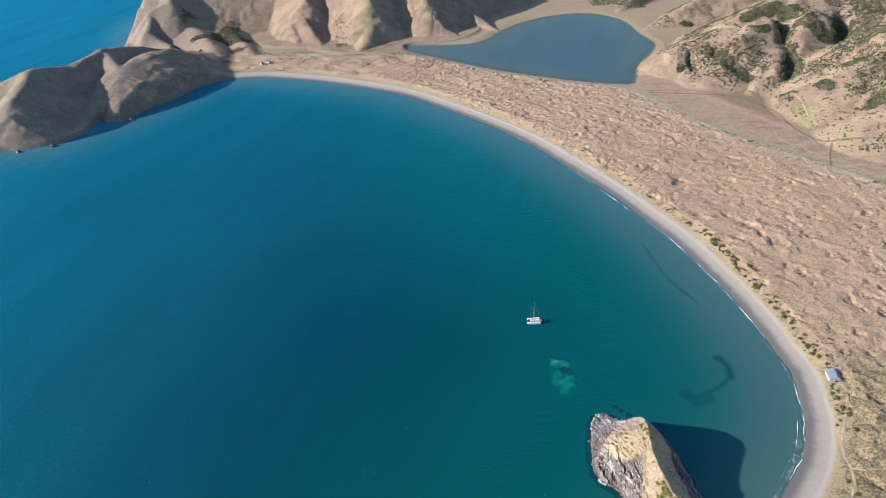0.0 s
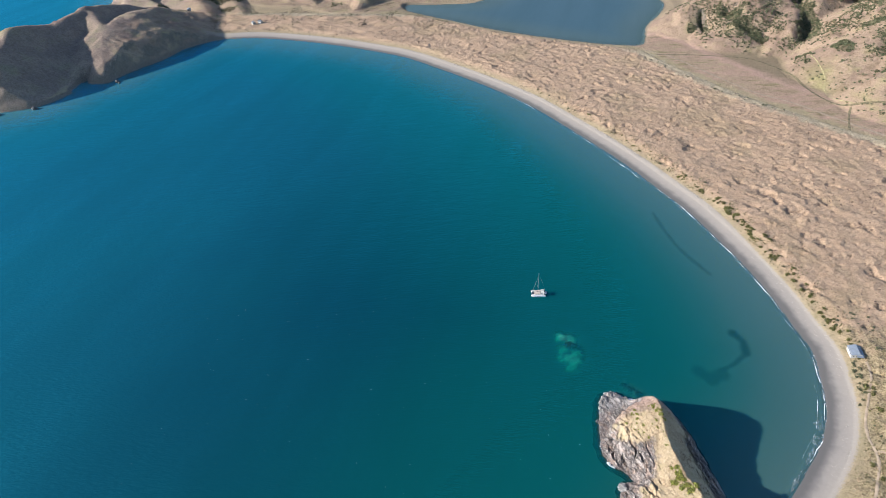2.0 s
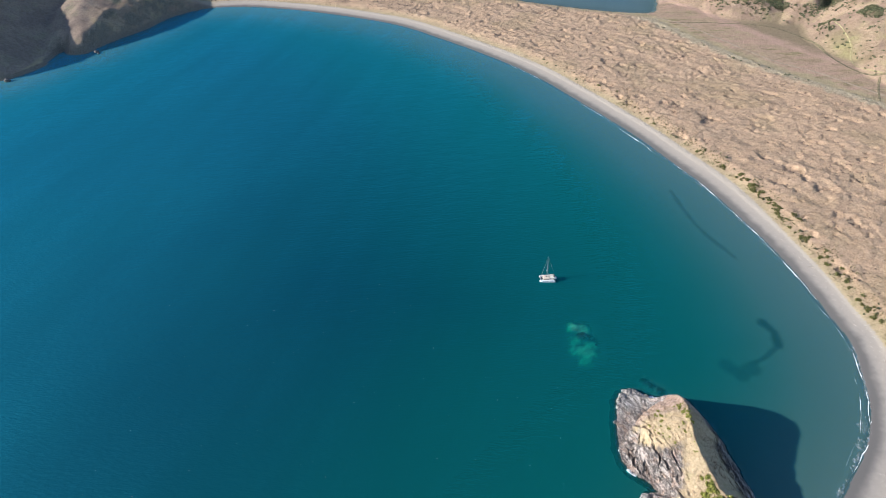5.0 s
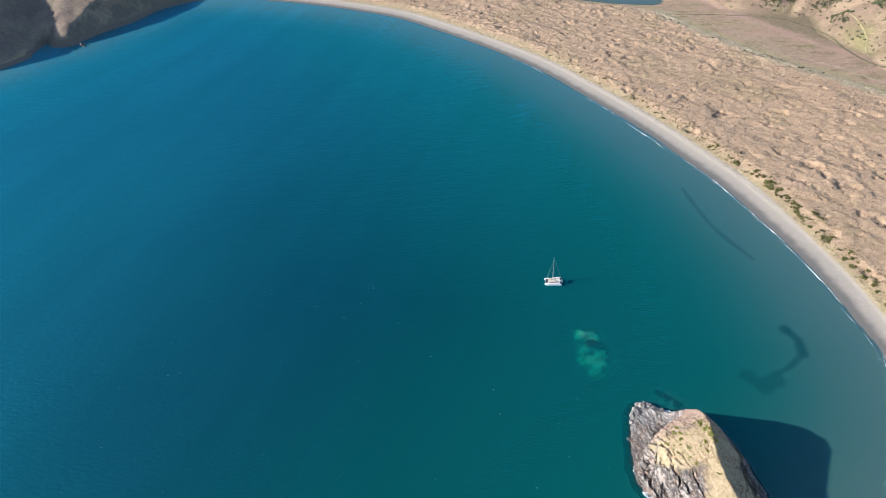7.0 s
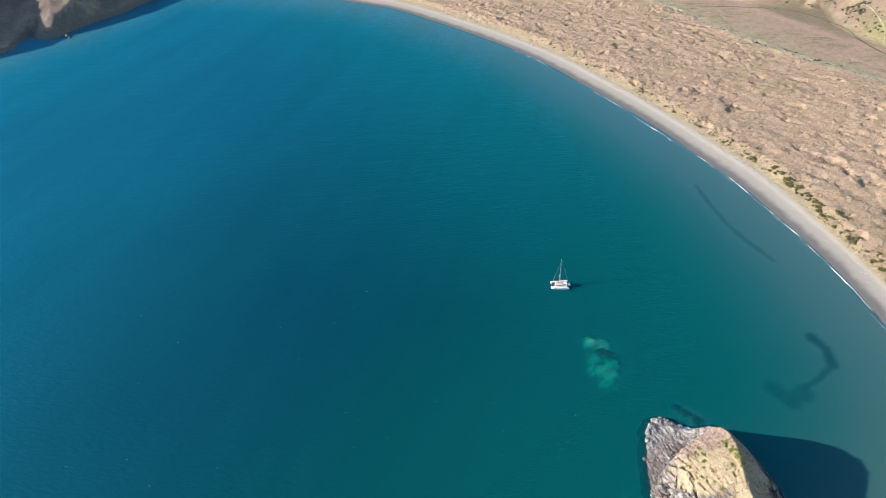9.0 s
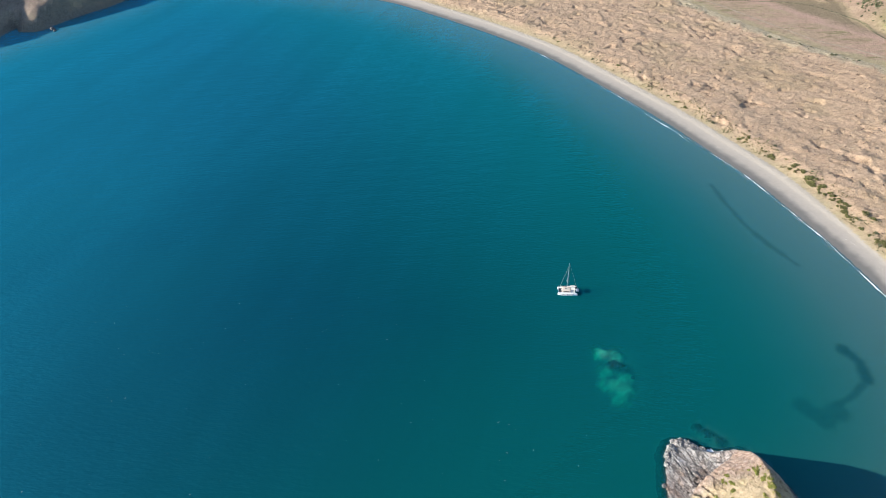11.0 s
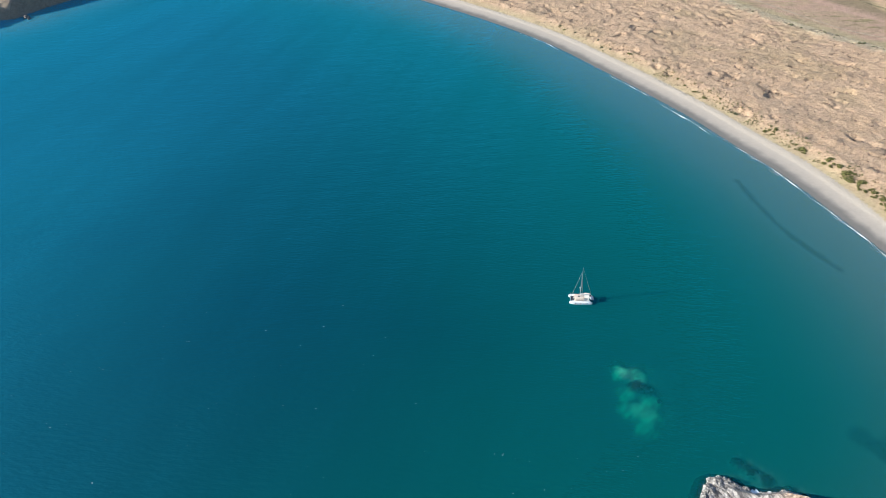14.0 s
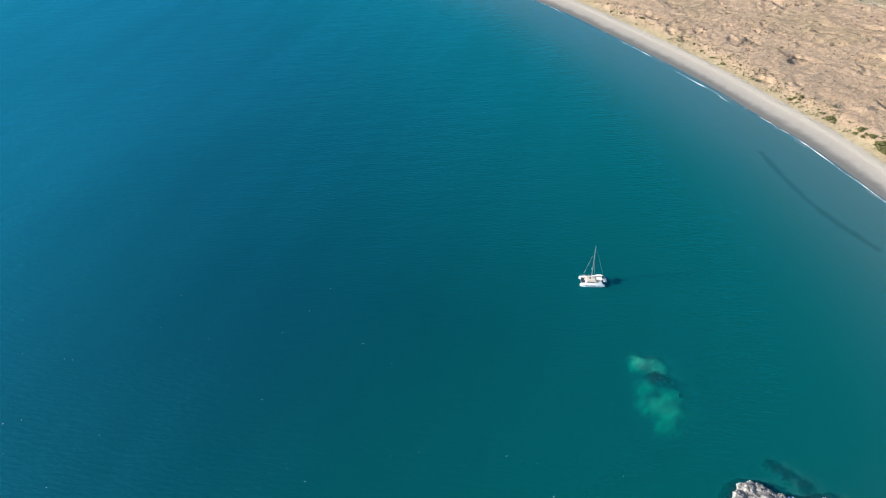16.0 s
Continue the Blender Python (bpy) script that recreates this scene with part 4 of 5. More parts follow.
for x, y, z, r, flat in ((30, -87, 0.5, 2.0, 0.7), (26.5, -89, 0.5, 1.7, 0.8), (33, -86.6, 0.5, 1.5, 0.8), (31.4, -85.4, 0.3, 1.2, 0.8), (28.3, -86.2, 0.4, 1.3, 0.8), (24.6, -92, 0.5, 1.4, 0.9), (23.4, -95.5, 0.3, 1.1, 0.8), (35.5, -88.6, 0.5, 1.3, 0.7), (38.4, -89.4, 0.4, 1.2, 0.8), (50, -90.4, 0.3, 1.0, 0.8), (25.5, -144, 0.4, 2.6, 0.6), (20.5, -104, 0.0, 1.0, 0.5),
                         (-463, 409, 0.6, 2.6, 0.7), (-459, 405, 0.2, 1.6, 0.6), (-526, 336, 0.5, 3.0, 0.9), (-560, 323, 0.5, 2.4, 0.9)):
    ob = tagged(new("shore_rock"), "low wave-washed grey rock breaking the surface", "rock", "wave-washed rocks")
    ob.location = (x, y, z)
    ob.rotation_euler = (0, 0, rng.uniform(0, 6))
    part("stone", rock_lump(rng, r, flat, x + y), WET_ROCK if z < 0.15 or x < 0 else PALE_ROCK, ob)


def weed_patch(line, width, count, seed):
    rg = np.random.default_rng(seed)
    ln = smooth_line(line, 12)
    pieces = []
    for _ in range(count):
        c = ln[rg.integers(0, len(ln))] + rg.normal(size=2) * width * 0.33
        z = ground_z(c[0], c[1]) + 0.12
        a = np.sort(rg.uniform(0, 2 * np.pi, 8))
        r = rg.uniform(0.4, 1.4, 8) * 0.35
        ring = np.stack([c[0] + r * np.cos(a), c[1] + r * np.sin(a), np.full(8, z) + rg.uniform(0, 0.2, 8)], 1)
        pieces.append((ring, np.array([[0, 1, 2, 3], [0, 3, 4, 7], [4, 5, 6, 7]])))
    me = stuff_mesh("seaweed", pieces)
    me.materials.append(KELP)
    tagged(new("seaweed", me), "dark patch of seaweed on the sandy sea bed", "seaweed", "seaweed patches", "stuff")


weed_patch([(115.5, -40), (118.5, -47), (115, -57)], 3.0, 26, 3)
weed_patch([(98, -71), (92, -75), (87, -72)], 4.0, 16, 4)

# ---- tracks over the land ----
def track(label, line, width, mat, lift=0.14, name="track"):
    ln = smooth_line(line, 14)
    s = np.r_[0, np.cumsum(np.hypot(*np.diff(ln, axis=0).T))]
    q = np.arange(0, s[-1], 1.5)
    p = np.stack([np.interp(q, s, ln[:, k]) for k in (0, 1)], 1)
    tang = np.gradient(p, axis=0)
    tang /= np.linalg.norm(tang, axis=1)[:, None]
    nrm = np.stack([-tang[:, 1], tang[:, 0]], 1)
    w = width * (1 + 0.35 * fbm(q, q * 0 + line[0][0], 5, 3, 12))[:, None]
    rows = [p + nrm * w * k for k in (-0.5, -0.2, 0.2, 0.5)]
    verts = np.concatenate([np.c_[r, [ground_z(a, b) + lift - (0.1 if k in (0, 3) else 0) for a, b in r]] for k, r in enumerate(rows)])
    n = len(p)
    i = np.arange(n - 1)
    faces = np.concatenate([np.stack([i + k * n, i + 1 + k * n, i + 1 + (k + 1) * n, i + (k + 1) * n], 1) for k in range(3)])
    me = stuff_mesh(name, [(verts, faces)])
    me.materials.append(mat)
    return tagged(new(name, me), label, "track", kind="structure")


track("pale dirt track along the back of the dunes", [(176, 440), (200, 415), (222, 372), (240, 335), (258, 303), (283, 277), (303, 246), (322, 217), (345, 188), (390, 150)], 2.6, DIRT)
track("narrow grassy path at the foot of the hill", [(336, 368), (334, 337), (331, 317), (326, 303), (325, 285), (333, 260)], 0.9, PATH_GRASS, 0.2)
track("sandy footpath leading from the beach house", [(177, -70), (176, -77), (170, -88), (164, -98), (158, -108), (154, -118), (151, -133), (142, -148), (130, -165)], 1.3, DIRT, 0.2)
track("sandy footpath leading from the beach house", [(152, -127), (158, -130), (168, -130), (182, -134)], 1.3, DIRT, 0.2)
track("graded dirt road climbing the hillside", [(285, 545), (298, 537), (313, 517), (342, 503), (362, 512), (381, 519), (404, 508), (431, 519), (459, 522)], 3.0, DIRT, 0.5, "hill_road")
track("dark drain lined with rushes", [(186, 424), (235, 416), (284, 400), (303, 372), (311, 345), (312, 310), (318, 280), (334, 258), (380, 235)], 2.4, DRAIN, 0.2, "drain")
track("dark drain lined with rushes", [(307, 212), (318, 236), (330, 258)], 2.0, DRAIN, 0.2, "drain")

# ---- shrubs at the head of the beach ----
def shrub(seed, radius, leaves, leaf_mat, leaf, flat, label, group):
    rg = np.random.default_rng(seed)
    base = tagged(new("shrub"), label, "shrub", group)
    bm = bmesh.new()
    for k in range(4):
        a = k * 1.6 + rg.uniform(0, 1)
        tip = (radius * 0.45 * math.cos(a), radius * 0.45 * math.sin(a), radius * flat * 0.7)
        limb = rod((0, 0, -0.25), tip, 0.09 * radius, 0.03 * radius, 5)
        me = bpy.data.meshes.new("limb")
        limb.to_mesh(me)
        limb.free()
        bm.from_mesh(me)
        bpy.data.meshes.remove(me)
    part("stem", bm, BARK, base, "short forked grey stem")
    part("crown", stuff_mesh("crown", [leaf_cloud(rg, leaves, radius, leaf, flat, 6)]), leaf_mat, base)
    return base


SHORE_LABEL = "low rounded yellow-green shrub at the head of the beach"
makers = [shrub(40 + k, 1.0, 170, SHORE_LEAF, 0.2, 0.7, SHORE_LABEL, "shrubs along the beach") for k in range(4)]
used_makers = set()


def plant(kinds, x, y, size, rg):
    k = int(rg.integers(0, len(kinds)))
    m = Matrix.Translation((x, y, ground_z(x, y) - 0.1)) @ pose(0, 0, 0, 0, 0, rg.uniform(0, 360)) @ Matrix.Diagonal((size, size, size * rg.uniform(0.7, 1.0), 1))
    src = kinds[k]
    if src.name not in used_makers:
        used_makers.add(src.name)
        src.matrix_basis = m
    else:
        c = copy_thing(src, Matrix.Identity(4))
        c.matrix_basis = m


rng = np.random.default_rng(11)


def inland(s, off):
    """A place off metres inland of the shore at s along it."""
    p, q = shore_at(np.array([s - 1, s + 1]))
    tx, ty = (q - p) / np.linalg.norm(q - p)
    c = shore_at(np.array([s]))[0]
    n = np.array([ty, -tx])
    if not line_distance(np.array([c[0] + n[0] * 4]), np.array([c[1] + n[1] * 4]), COAST, True)[2][0]:
        n = -n
    return c + n * (off + (3.5 * float(ease(c[1], 20, 90)) if off > 15 else 0.0))


# thick clumps, then a thinner row
for y, count, spread in ((130, 5, 6), (112, 8, 4), (92, 15, 6), (78, 15, 7), (60, 15, 8), (45, 10, 6), (25, 10, 7), (5, 9, 8), (-15, 9, 8), (-38, 9, 7), (-52, 8, 6), (-85, 7, 7)):
    s = shore_s(y)
    for _ in range(count):
        c = inland(s + rng.normal() * spread, 19.5 + abs(rng.normal()) * 3.2)
        plant(makers, c[0], c[1], rng.uniform(1.0, 2.6), rng)
dark_makers = [shrub(60 + k, 1.0, 170, SCRUB_LEAF, 0.2, 0.75, "dark green scrub bush on dry grass", "bushes behind the dunes") for k in range(3)]
for s in np.linspace(shore_s(-125), shore_s(330), 52):
    c = inland(s + rng.normal() * 2, 18.6 + abs(rng.normal()) * 4.0)
    plant(makers if rng.uniform() < 0.45 else dark_makers, c[0], c[1], rng.uniform(0.8, 2.2), rng)
for x, y in ((222, 316), (227, 310), (238, 296), (243, 287), (246, 291), (255, 275), (258, 272), (262, 268), (265, 262), (270, 262), (297, 219), (303, 214), (330, 176), (334, 182), (180, 408), (184, 399), (205, 352)):
    plant(dark_makers, x - 3 + rng.normal(), y - 2 + rng.normal(), rng.uniform(1.4, 2.6), rng)
for _ in range(16):
    plant(dark_makers, rng.uniform(168, 196), rng.uniform(-48, -30), rng.uniform(0.8, 1.5), rng)
for x, y in ((171, -71), (169, -75), (168, -79), (167, -84), (165, -88), (187, -62), (160, -98), (172.5, -68), (171, -69), (172, -74), (170.5, -78), (169.5, -81), (168.5, -86), (166.5, -91), (163.5, -95)):
    plant(dark_makers, x, y, rng.uniform(1.2, 2.0), rng)

# ---- dry growth on the dunes ----
rng = np.random.default_rng(21)
x, y = pick_places(rng, 60000, -120, 330, -160, 560, lambda x, y, z, m: m["dune"] * (m["hill"] < 0.2) * np.clip(0.35 + 0.6 * fbm(x, y, 25, 3, 33), 0, 1))
pieces = []
for px, py in zip(x, y):
    v, f = leaf_cloud(rng, 7, rng.uniform(0.4, 0.8) * (1.7 if py < -40 else 1), 0.36, 0.6, 2)
    pieces.append((v + (px, py, ground_z(px, py) - 0.05), f))
x, y = pick_places(rng, 60000, 60, 290, -150, 260, lambda x, y, z, m: m["dune"] * (m["hill"] < 0.2) * np.clip(0.3 + 1.3 * fbm(0.8 * x - 0.6 * y, 1.8 * x + 2.4 * y, 22, 4, 83, 0.6), 0, 0.9))
for px, py in zip(x, y):
    v, f = leaf_cloud(rng, 6, rng.uniform(0.25, 0.6), 0.27, 0.8, 2)
    pieces.append((v + (px, py, ground_z(px, py) - 0.05), f))
me = stuff_mesh("tussock_grass", pieces)
me.materials.append(TUSSOCK_LEAF)
tagged(new("tussock_grass", me), "straw-coloured tussock grass all over the dunes", "grass", kind="stuff")
x, y = pick_places(rng, 46000, -160, 330, -160, 580, lambda x, y, z, m: m["dune"] * (m["hill"] < 0.2) * np.maximum(0.35 * ease(fbm(x + 0.5 * y, y, 34, 3, 37), 0.25, 0.5), 0.85 * ease(fbm(0.75 * (0.8 * x - 0.6 * y), 0.6 * x + 0.8 * y, 8, 4, 29, 0.6), 0.29, 0.36) + 0.045 + 0.05 * ease(y, 120, 260)))
pieces = []
for px, py in zip(x, y):
    v, f = leaf_cloud(rng, 12, rng.uniform(0.7, 1.5), 0.36, 0.6, 3)
    pieces.append((v + (px, py, ground_z(px, py) - 0.05), f))
me = stuff_mesh("dead_bracken", pieces)
me.materials.append(DEAD_LEAF)
tagged(new("dead_bracken", me), "dark dead bracken in hollows of the dunes", "bracken", kind="stuff")

x, y = pick_places(rng, 44000, 20, 215, -165, 290, lambda x, y, z, m: m["beachy"] * ease(m["strand"], 16, 18) * np.where(y < -60, 0.95, 1 - ease(m["strand"], 24, 36)) * ease(fbm(x, y, 8, 4, 79, 0.6), -0.12, 0.2))
pieces = []
for px, py in zip(x, y):
    v, f = leaf_cloud(rng, 10, rng.uniform(0.5, 1.2), 0.3, 0.75, 3)
    pieces.append((v + (px, py, ground_z(px, py) - 0.05), f))
me = stuff_mesh("shore_scrub", pieces)
me.materials.append(HEAD_LEAF)
tagged(new("shore_scrub", me), "olive-grey scrub and rank grass at the head of the beach", "scrub", kind="stuff")

# ---- scrub on the hills ----
rng = np.random.default_rng(31)


def scrub(name, label, count, area, want, size, leaves, mat):
    xx, yy = pick_places(rng, count, *area, want)
    out = []
    for px, py in zip(xx, yy):
        v, f = leaf_cloud(rng, leaves, rng.uniform(*size), size[1] * 0.3, 0.75, 4)
        out.append((v + (px, py, ground_z(px, py) - 0.2), f))
    mesh = stuff_mesh(name, out)
    mesh.materials.append(mat)
    tagged(new(name, mesh), label, "scrub", kind="stuff")


scrub("hill_scrub", "dark green native scrub in the gullies of dry hills", 180000, (230, 620, 200, 900),
      lambda x, y, z, m: (m["hill"] > 0.5) * (m["scrub"] * 0.9 + 0.025), (1.0, 2.7), 16, SCRUB_LEAF)
scrub("valley_trees", "dark trees in the valley behind the beach end", 12000, (-520, -390, 640, 790),
      lambda x, y, z, m: (m["hill"] > 0.3) * ease(fbm(x, y, 40, 2, 47), -0.05, 0.2) * (m["coast"] > 40) * 0.6, (1.0, 2.6), 12, SCRUB_LEAF)
scrub("gully_trees", "dark trees in a gully of the bare hills", 1500, (-260, -215, 670, 760), lambda x, y, z, m: 0.25 * np.exp(-((x + 238 + (y - 700) * 0.1) / 9) ** 2), (1.2, 2.6), 14, SCRUB_LEAF)
scrub("flat_scrub", "grey-green scrub on the flat below the hills", 9000, (-440, -60, 560, 680),
      lambda x, y, z, m: (m["coast"] > 22) * (m["lag"] > 4) * (z < 12) * ease(fbm(x, y, 26, 3, 49), -0.05, 0.3) * 0.7, (0.6, 1.5), 12, SCRUB_LEAF)
scrub("flat_bracken", "dark dead bracken scattered over the flat at the beach's end", 9000, (-430, -90, 470, 680),
      lambda x, y, z, m: (m["coast"] > 20) * (m["lag"] > 3) * (z < 9) * (0.05 + 0.8 * ease(fbm(0.6 * x + 0.4 * y, y, 16, 4, 39, 0.6), 0.12, 0.3)), (0.6, 1.7), 12, DEAD_LEAF)
scrub("far_trees", "dark belt of trees beyond the lagoon", 900, (200, 290, 840, 910), lambda x, y, z, m: 0.6 * ease(fbm(x, y, 20, 2, 77), -0.1, 0.1), (1.6, 3.4), 14, SCRUB_LEAF)

# ---- catamaran ----
CABIN_PAINT = plain_material("cream_paint", (0.58, 0.49, 0.41), 0.45, vary=0.05)
def hull_rings(side):
    rings = []
    for x, half, keel, deck in ((-5.25, 0.06, 0.35, 1.55), (-4.6, 0.28, -0.15, 1.52), (-3.2, 0.52, -0.38, 1.45), (-0.5, 0.68, -0.42, 1.35), (2.5, 0.68, -0.35, 1.3), (4.2, 0.6, -0.2, 1.05), (5.0, 0.52, 0.0, 0.55)):
        prof = ((-1, 1.0), (-0.98, 0.55), (-0.72, 0.15), (-0.25, 0.0), (0.25, 0.0), (0.72, 0.15), (0.98, 0.55), (1, 1.0), (0.6, 1.03), (-0.6, 1.03))
        rings.append([(x, side * 2.15 + half * a, keel + (deck - keel) * b) for a, b in prof])
    return rings


def catamaran():
    boat = tagged(new("catamaran"), "white sailing catamaran at anchor with sails furled on the calm bay", "sailboat")
    for side in (-1, 1):
        h = part("hull", loft(hull_rings(side)), GELCOAT, boat, smooth=False)
        part("stripe", box((7.0, 0.02, 0.1), (-0.3, side * 2.15 + side * 0.685, 0.95), 0.005), GREY_RUBBER, h, "thin grey hull stripe")
        for k in range(3):
            part("porthole", box((0.55, 0.02, 0.18), (-2.4 + 1.7 * k, side * 2.15 + side * (0.6 + 0.05 * k), 0.62), 0.005), DARK_GLASS, h, "dark hull window")
        for k in range(6):
            part("stanchion", rod((-4.4 + 1.5 * k, side * 2.6, 1.35), (-4.4 + 1.5 * k, side * 2.62, 2.0), 0.025, sides=6), ALLOY, boat)
        part("lifeline", rod((-4.6, side * 2.6, 2.0), (3.2, side * 2.62, 1.97), 0.018, sides=5), ROPE, boat)
        part("shroud", rod((0.3, side * 2.55, 1.35), (-0.55, 0, 16.6), 0.03, sides=5), ROPE, boat)
        part("stern_step", box((0.9, 0.9, 0.12), (4.75, side * 2.15, 0.55), 0.03), TEAK, boat)
    deck = part("bridge_deck", box((6.4, 3.6, 0.7), (0.7, 0, 1.0), 0.12), GELCOAT, boat)
    part("hatch", box((0.6, 0.6, 0.05), (-2.9, 1.0, 1.4), 0.02), DARK_GLASS, deck, "smoked deck hatch")
    part("hatch", box((0.6, 0.6, 0.05), (-2.9, -1.0, 1.4), 0.02), DARK_GLASS, deck, "smoked deck hatch")
    cabin = part("cabin", box((5.0, 4.1, 1.2), (-0.7, 0, 1.9), 0.3, taper=0.84), CABIN_PAINT, boat, "cream painted cabin with rounded corners")
    part("window", box((0.06, 2.6, 0.36), (-3.02, 0, 1.98), 0.02, (0, 14, 0)), DARK_GLASS, cabin, "dark wraparound saloon window")
    for side in (-1, 1):
        part("window", box((2.9, 0.06, 0.3), (-0.8, side * 1.93, 1.98), 0.02, (side * 13, 0, 0)), DARK_GLASS, cabin, "dark wraparound saloon window")
    part("roof_hatch", box((0.7, 0.7, 0.06), (-0.9, 0, 2.5), 0.02), DARK_GLASS, cabin)
    part("trampoline", box((1.5, 3.2, 0.04), (-3.95, 0, 1.3), 0.01), NETTING, boat, "dark trampoline netting between the bows")
    part("crossbeam", rod((-4.6, -2.1, 1.45), (-4.6, 2.1, 1.45), 0.12, sides=10), ALLOY, boat)
    bim = part("bimini", box((2.3, 3.4, 0.12), (2.6, 0, 3.05), 0.05), CANVAS, boat, "cream canvas cockpit awning")
    for px in (1.6, 3.6):
        for side in (-1, 1):
            part("pole", rod((px, side * 1.6, 1.3), (px, side * 1.55, 3.0), 0.03, sides=6), ALLOY, bim)
    part("cockpit_seat", box((1.9, 3.2, 0.35), (2.7, 0, 1.5), 0.06), CANVAS, boat)
    part("solar_panel", box((0.8, 1.6, 0.05), (4.2, 0.6, 2.55), 0.01), DARK_GLASS, boat, "dark solar panel over the stern")
    for side in (-1, 1):
        part("davit", rod((4.0, side * 1.2, 1.2), (5.2, side * 1.2, 2.3), 0.05, sides=6), ALLOY, boat)
    part("mast", rod((-0.55, 0, 2.4), (-0.55, 0, 18.5), 0.11, 0.075, 10), ALLOY, boat, "tall pale alloy mast")
    for z, w in ((8.2, 1.1), (13.0, 0.8)):
        part("spreader", rod((-0.5, -w, z), (-0.5, w, z), 0.04, sides=6), ALLOY, boat)
    part("boom", rod((-0.4, 0, 3.5), (4.3, 0, 3.75), 0.11, sides=8), ALLOY, boat)
    part("sail_cover", rod((-0.3, 0, 3.78), (4.1, 0, 4.0), 0.27, 0.16, 10), CANVAS, boat, "furled mainsail under a cream cover")
    part("furled_jib", rod((-4.6, 0, 1.6), (-0.62, 0, 16.6), 0.05, 0.03, 8), ROPE, boat, "rolled headsail on the forestay")
    part("topping_lift", rod((4.3, 0, 3.8), (-0.5, 0, 18.3), 0.022, sides=5), ROPE, boat)
    part("radar", box((0.5, 0.5, 0.22), (-0.95, 0, 7.4), 0.06), GELCOAT, boat)
    part("wind_vane", rod((-0.55, 0, 18.5), (-0.9, 0, 18.95), 0.02, sides=5), ROPE, boat)
    for k, (x, side) in enumerate(((-2.6, -1), (-0.2, -1), (2.2, -1), (-2.6, 1), (2.2, 1))):
        part("fender", rod((x, side * 2.93, 0.35), (x, side * 2.93, 0.95), 0.12, sides=8), GREY_RUBBER, boat)
    boat.matrix_world = pose(0.3, 0, 0.05, 0, 0, -3) @ Matrix.Diagonal((0.94, 0.94, 1, 1))
    ding = tagged(new("dinghy"), "grey inflatable dinghy hung across the catamaran's stern", "dinghy")
    tube = bmesh.new()
    pts = [(-1.3, -0.6), (0.9, -0.6), (1.5, 0), (0.9, 0.6), (-1.3, 0.6)]
    for a, b in zip(pts, pts[1:]):
        seg = rod((*a, 0), (*b, 0), 0.2, sides=8)
        me = bpy.data.meshes.new("tube")
        seg.to_mesh(me)
        seg.free()
        tube.from_mesh(me)
        bpy.data.meshes.remove(me)
    part("tube", tube, PALE_RUBBER, ding)
    part("floor", box((2.4, 1.0, 0.08), (-0.1, 0, -0.1), 0.02), GELCOAT, ding)
    part("outboard", box((0.3, 0.35, 0.6), (-1.45, 0, 0.25), 0.06), GREY_RUBBER, ding)
    ding.matrix_world = pose(5.05, -0.3, 1.7, 0, 0, 87) @ Matrix.Scale(0.85, 4)


catamaran()

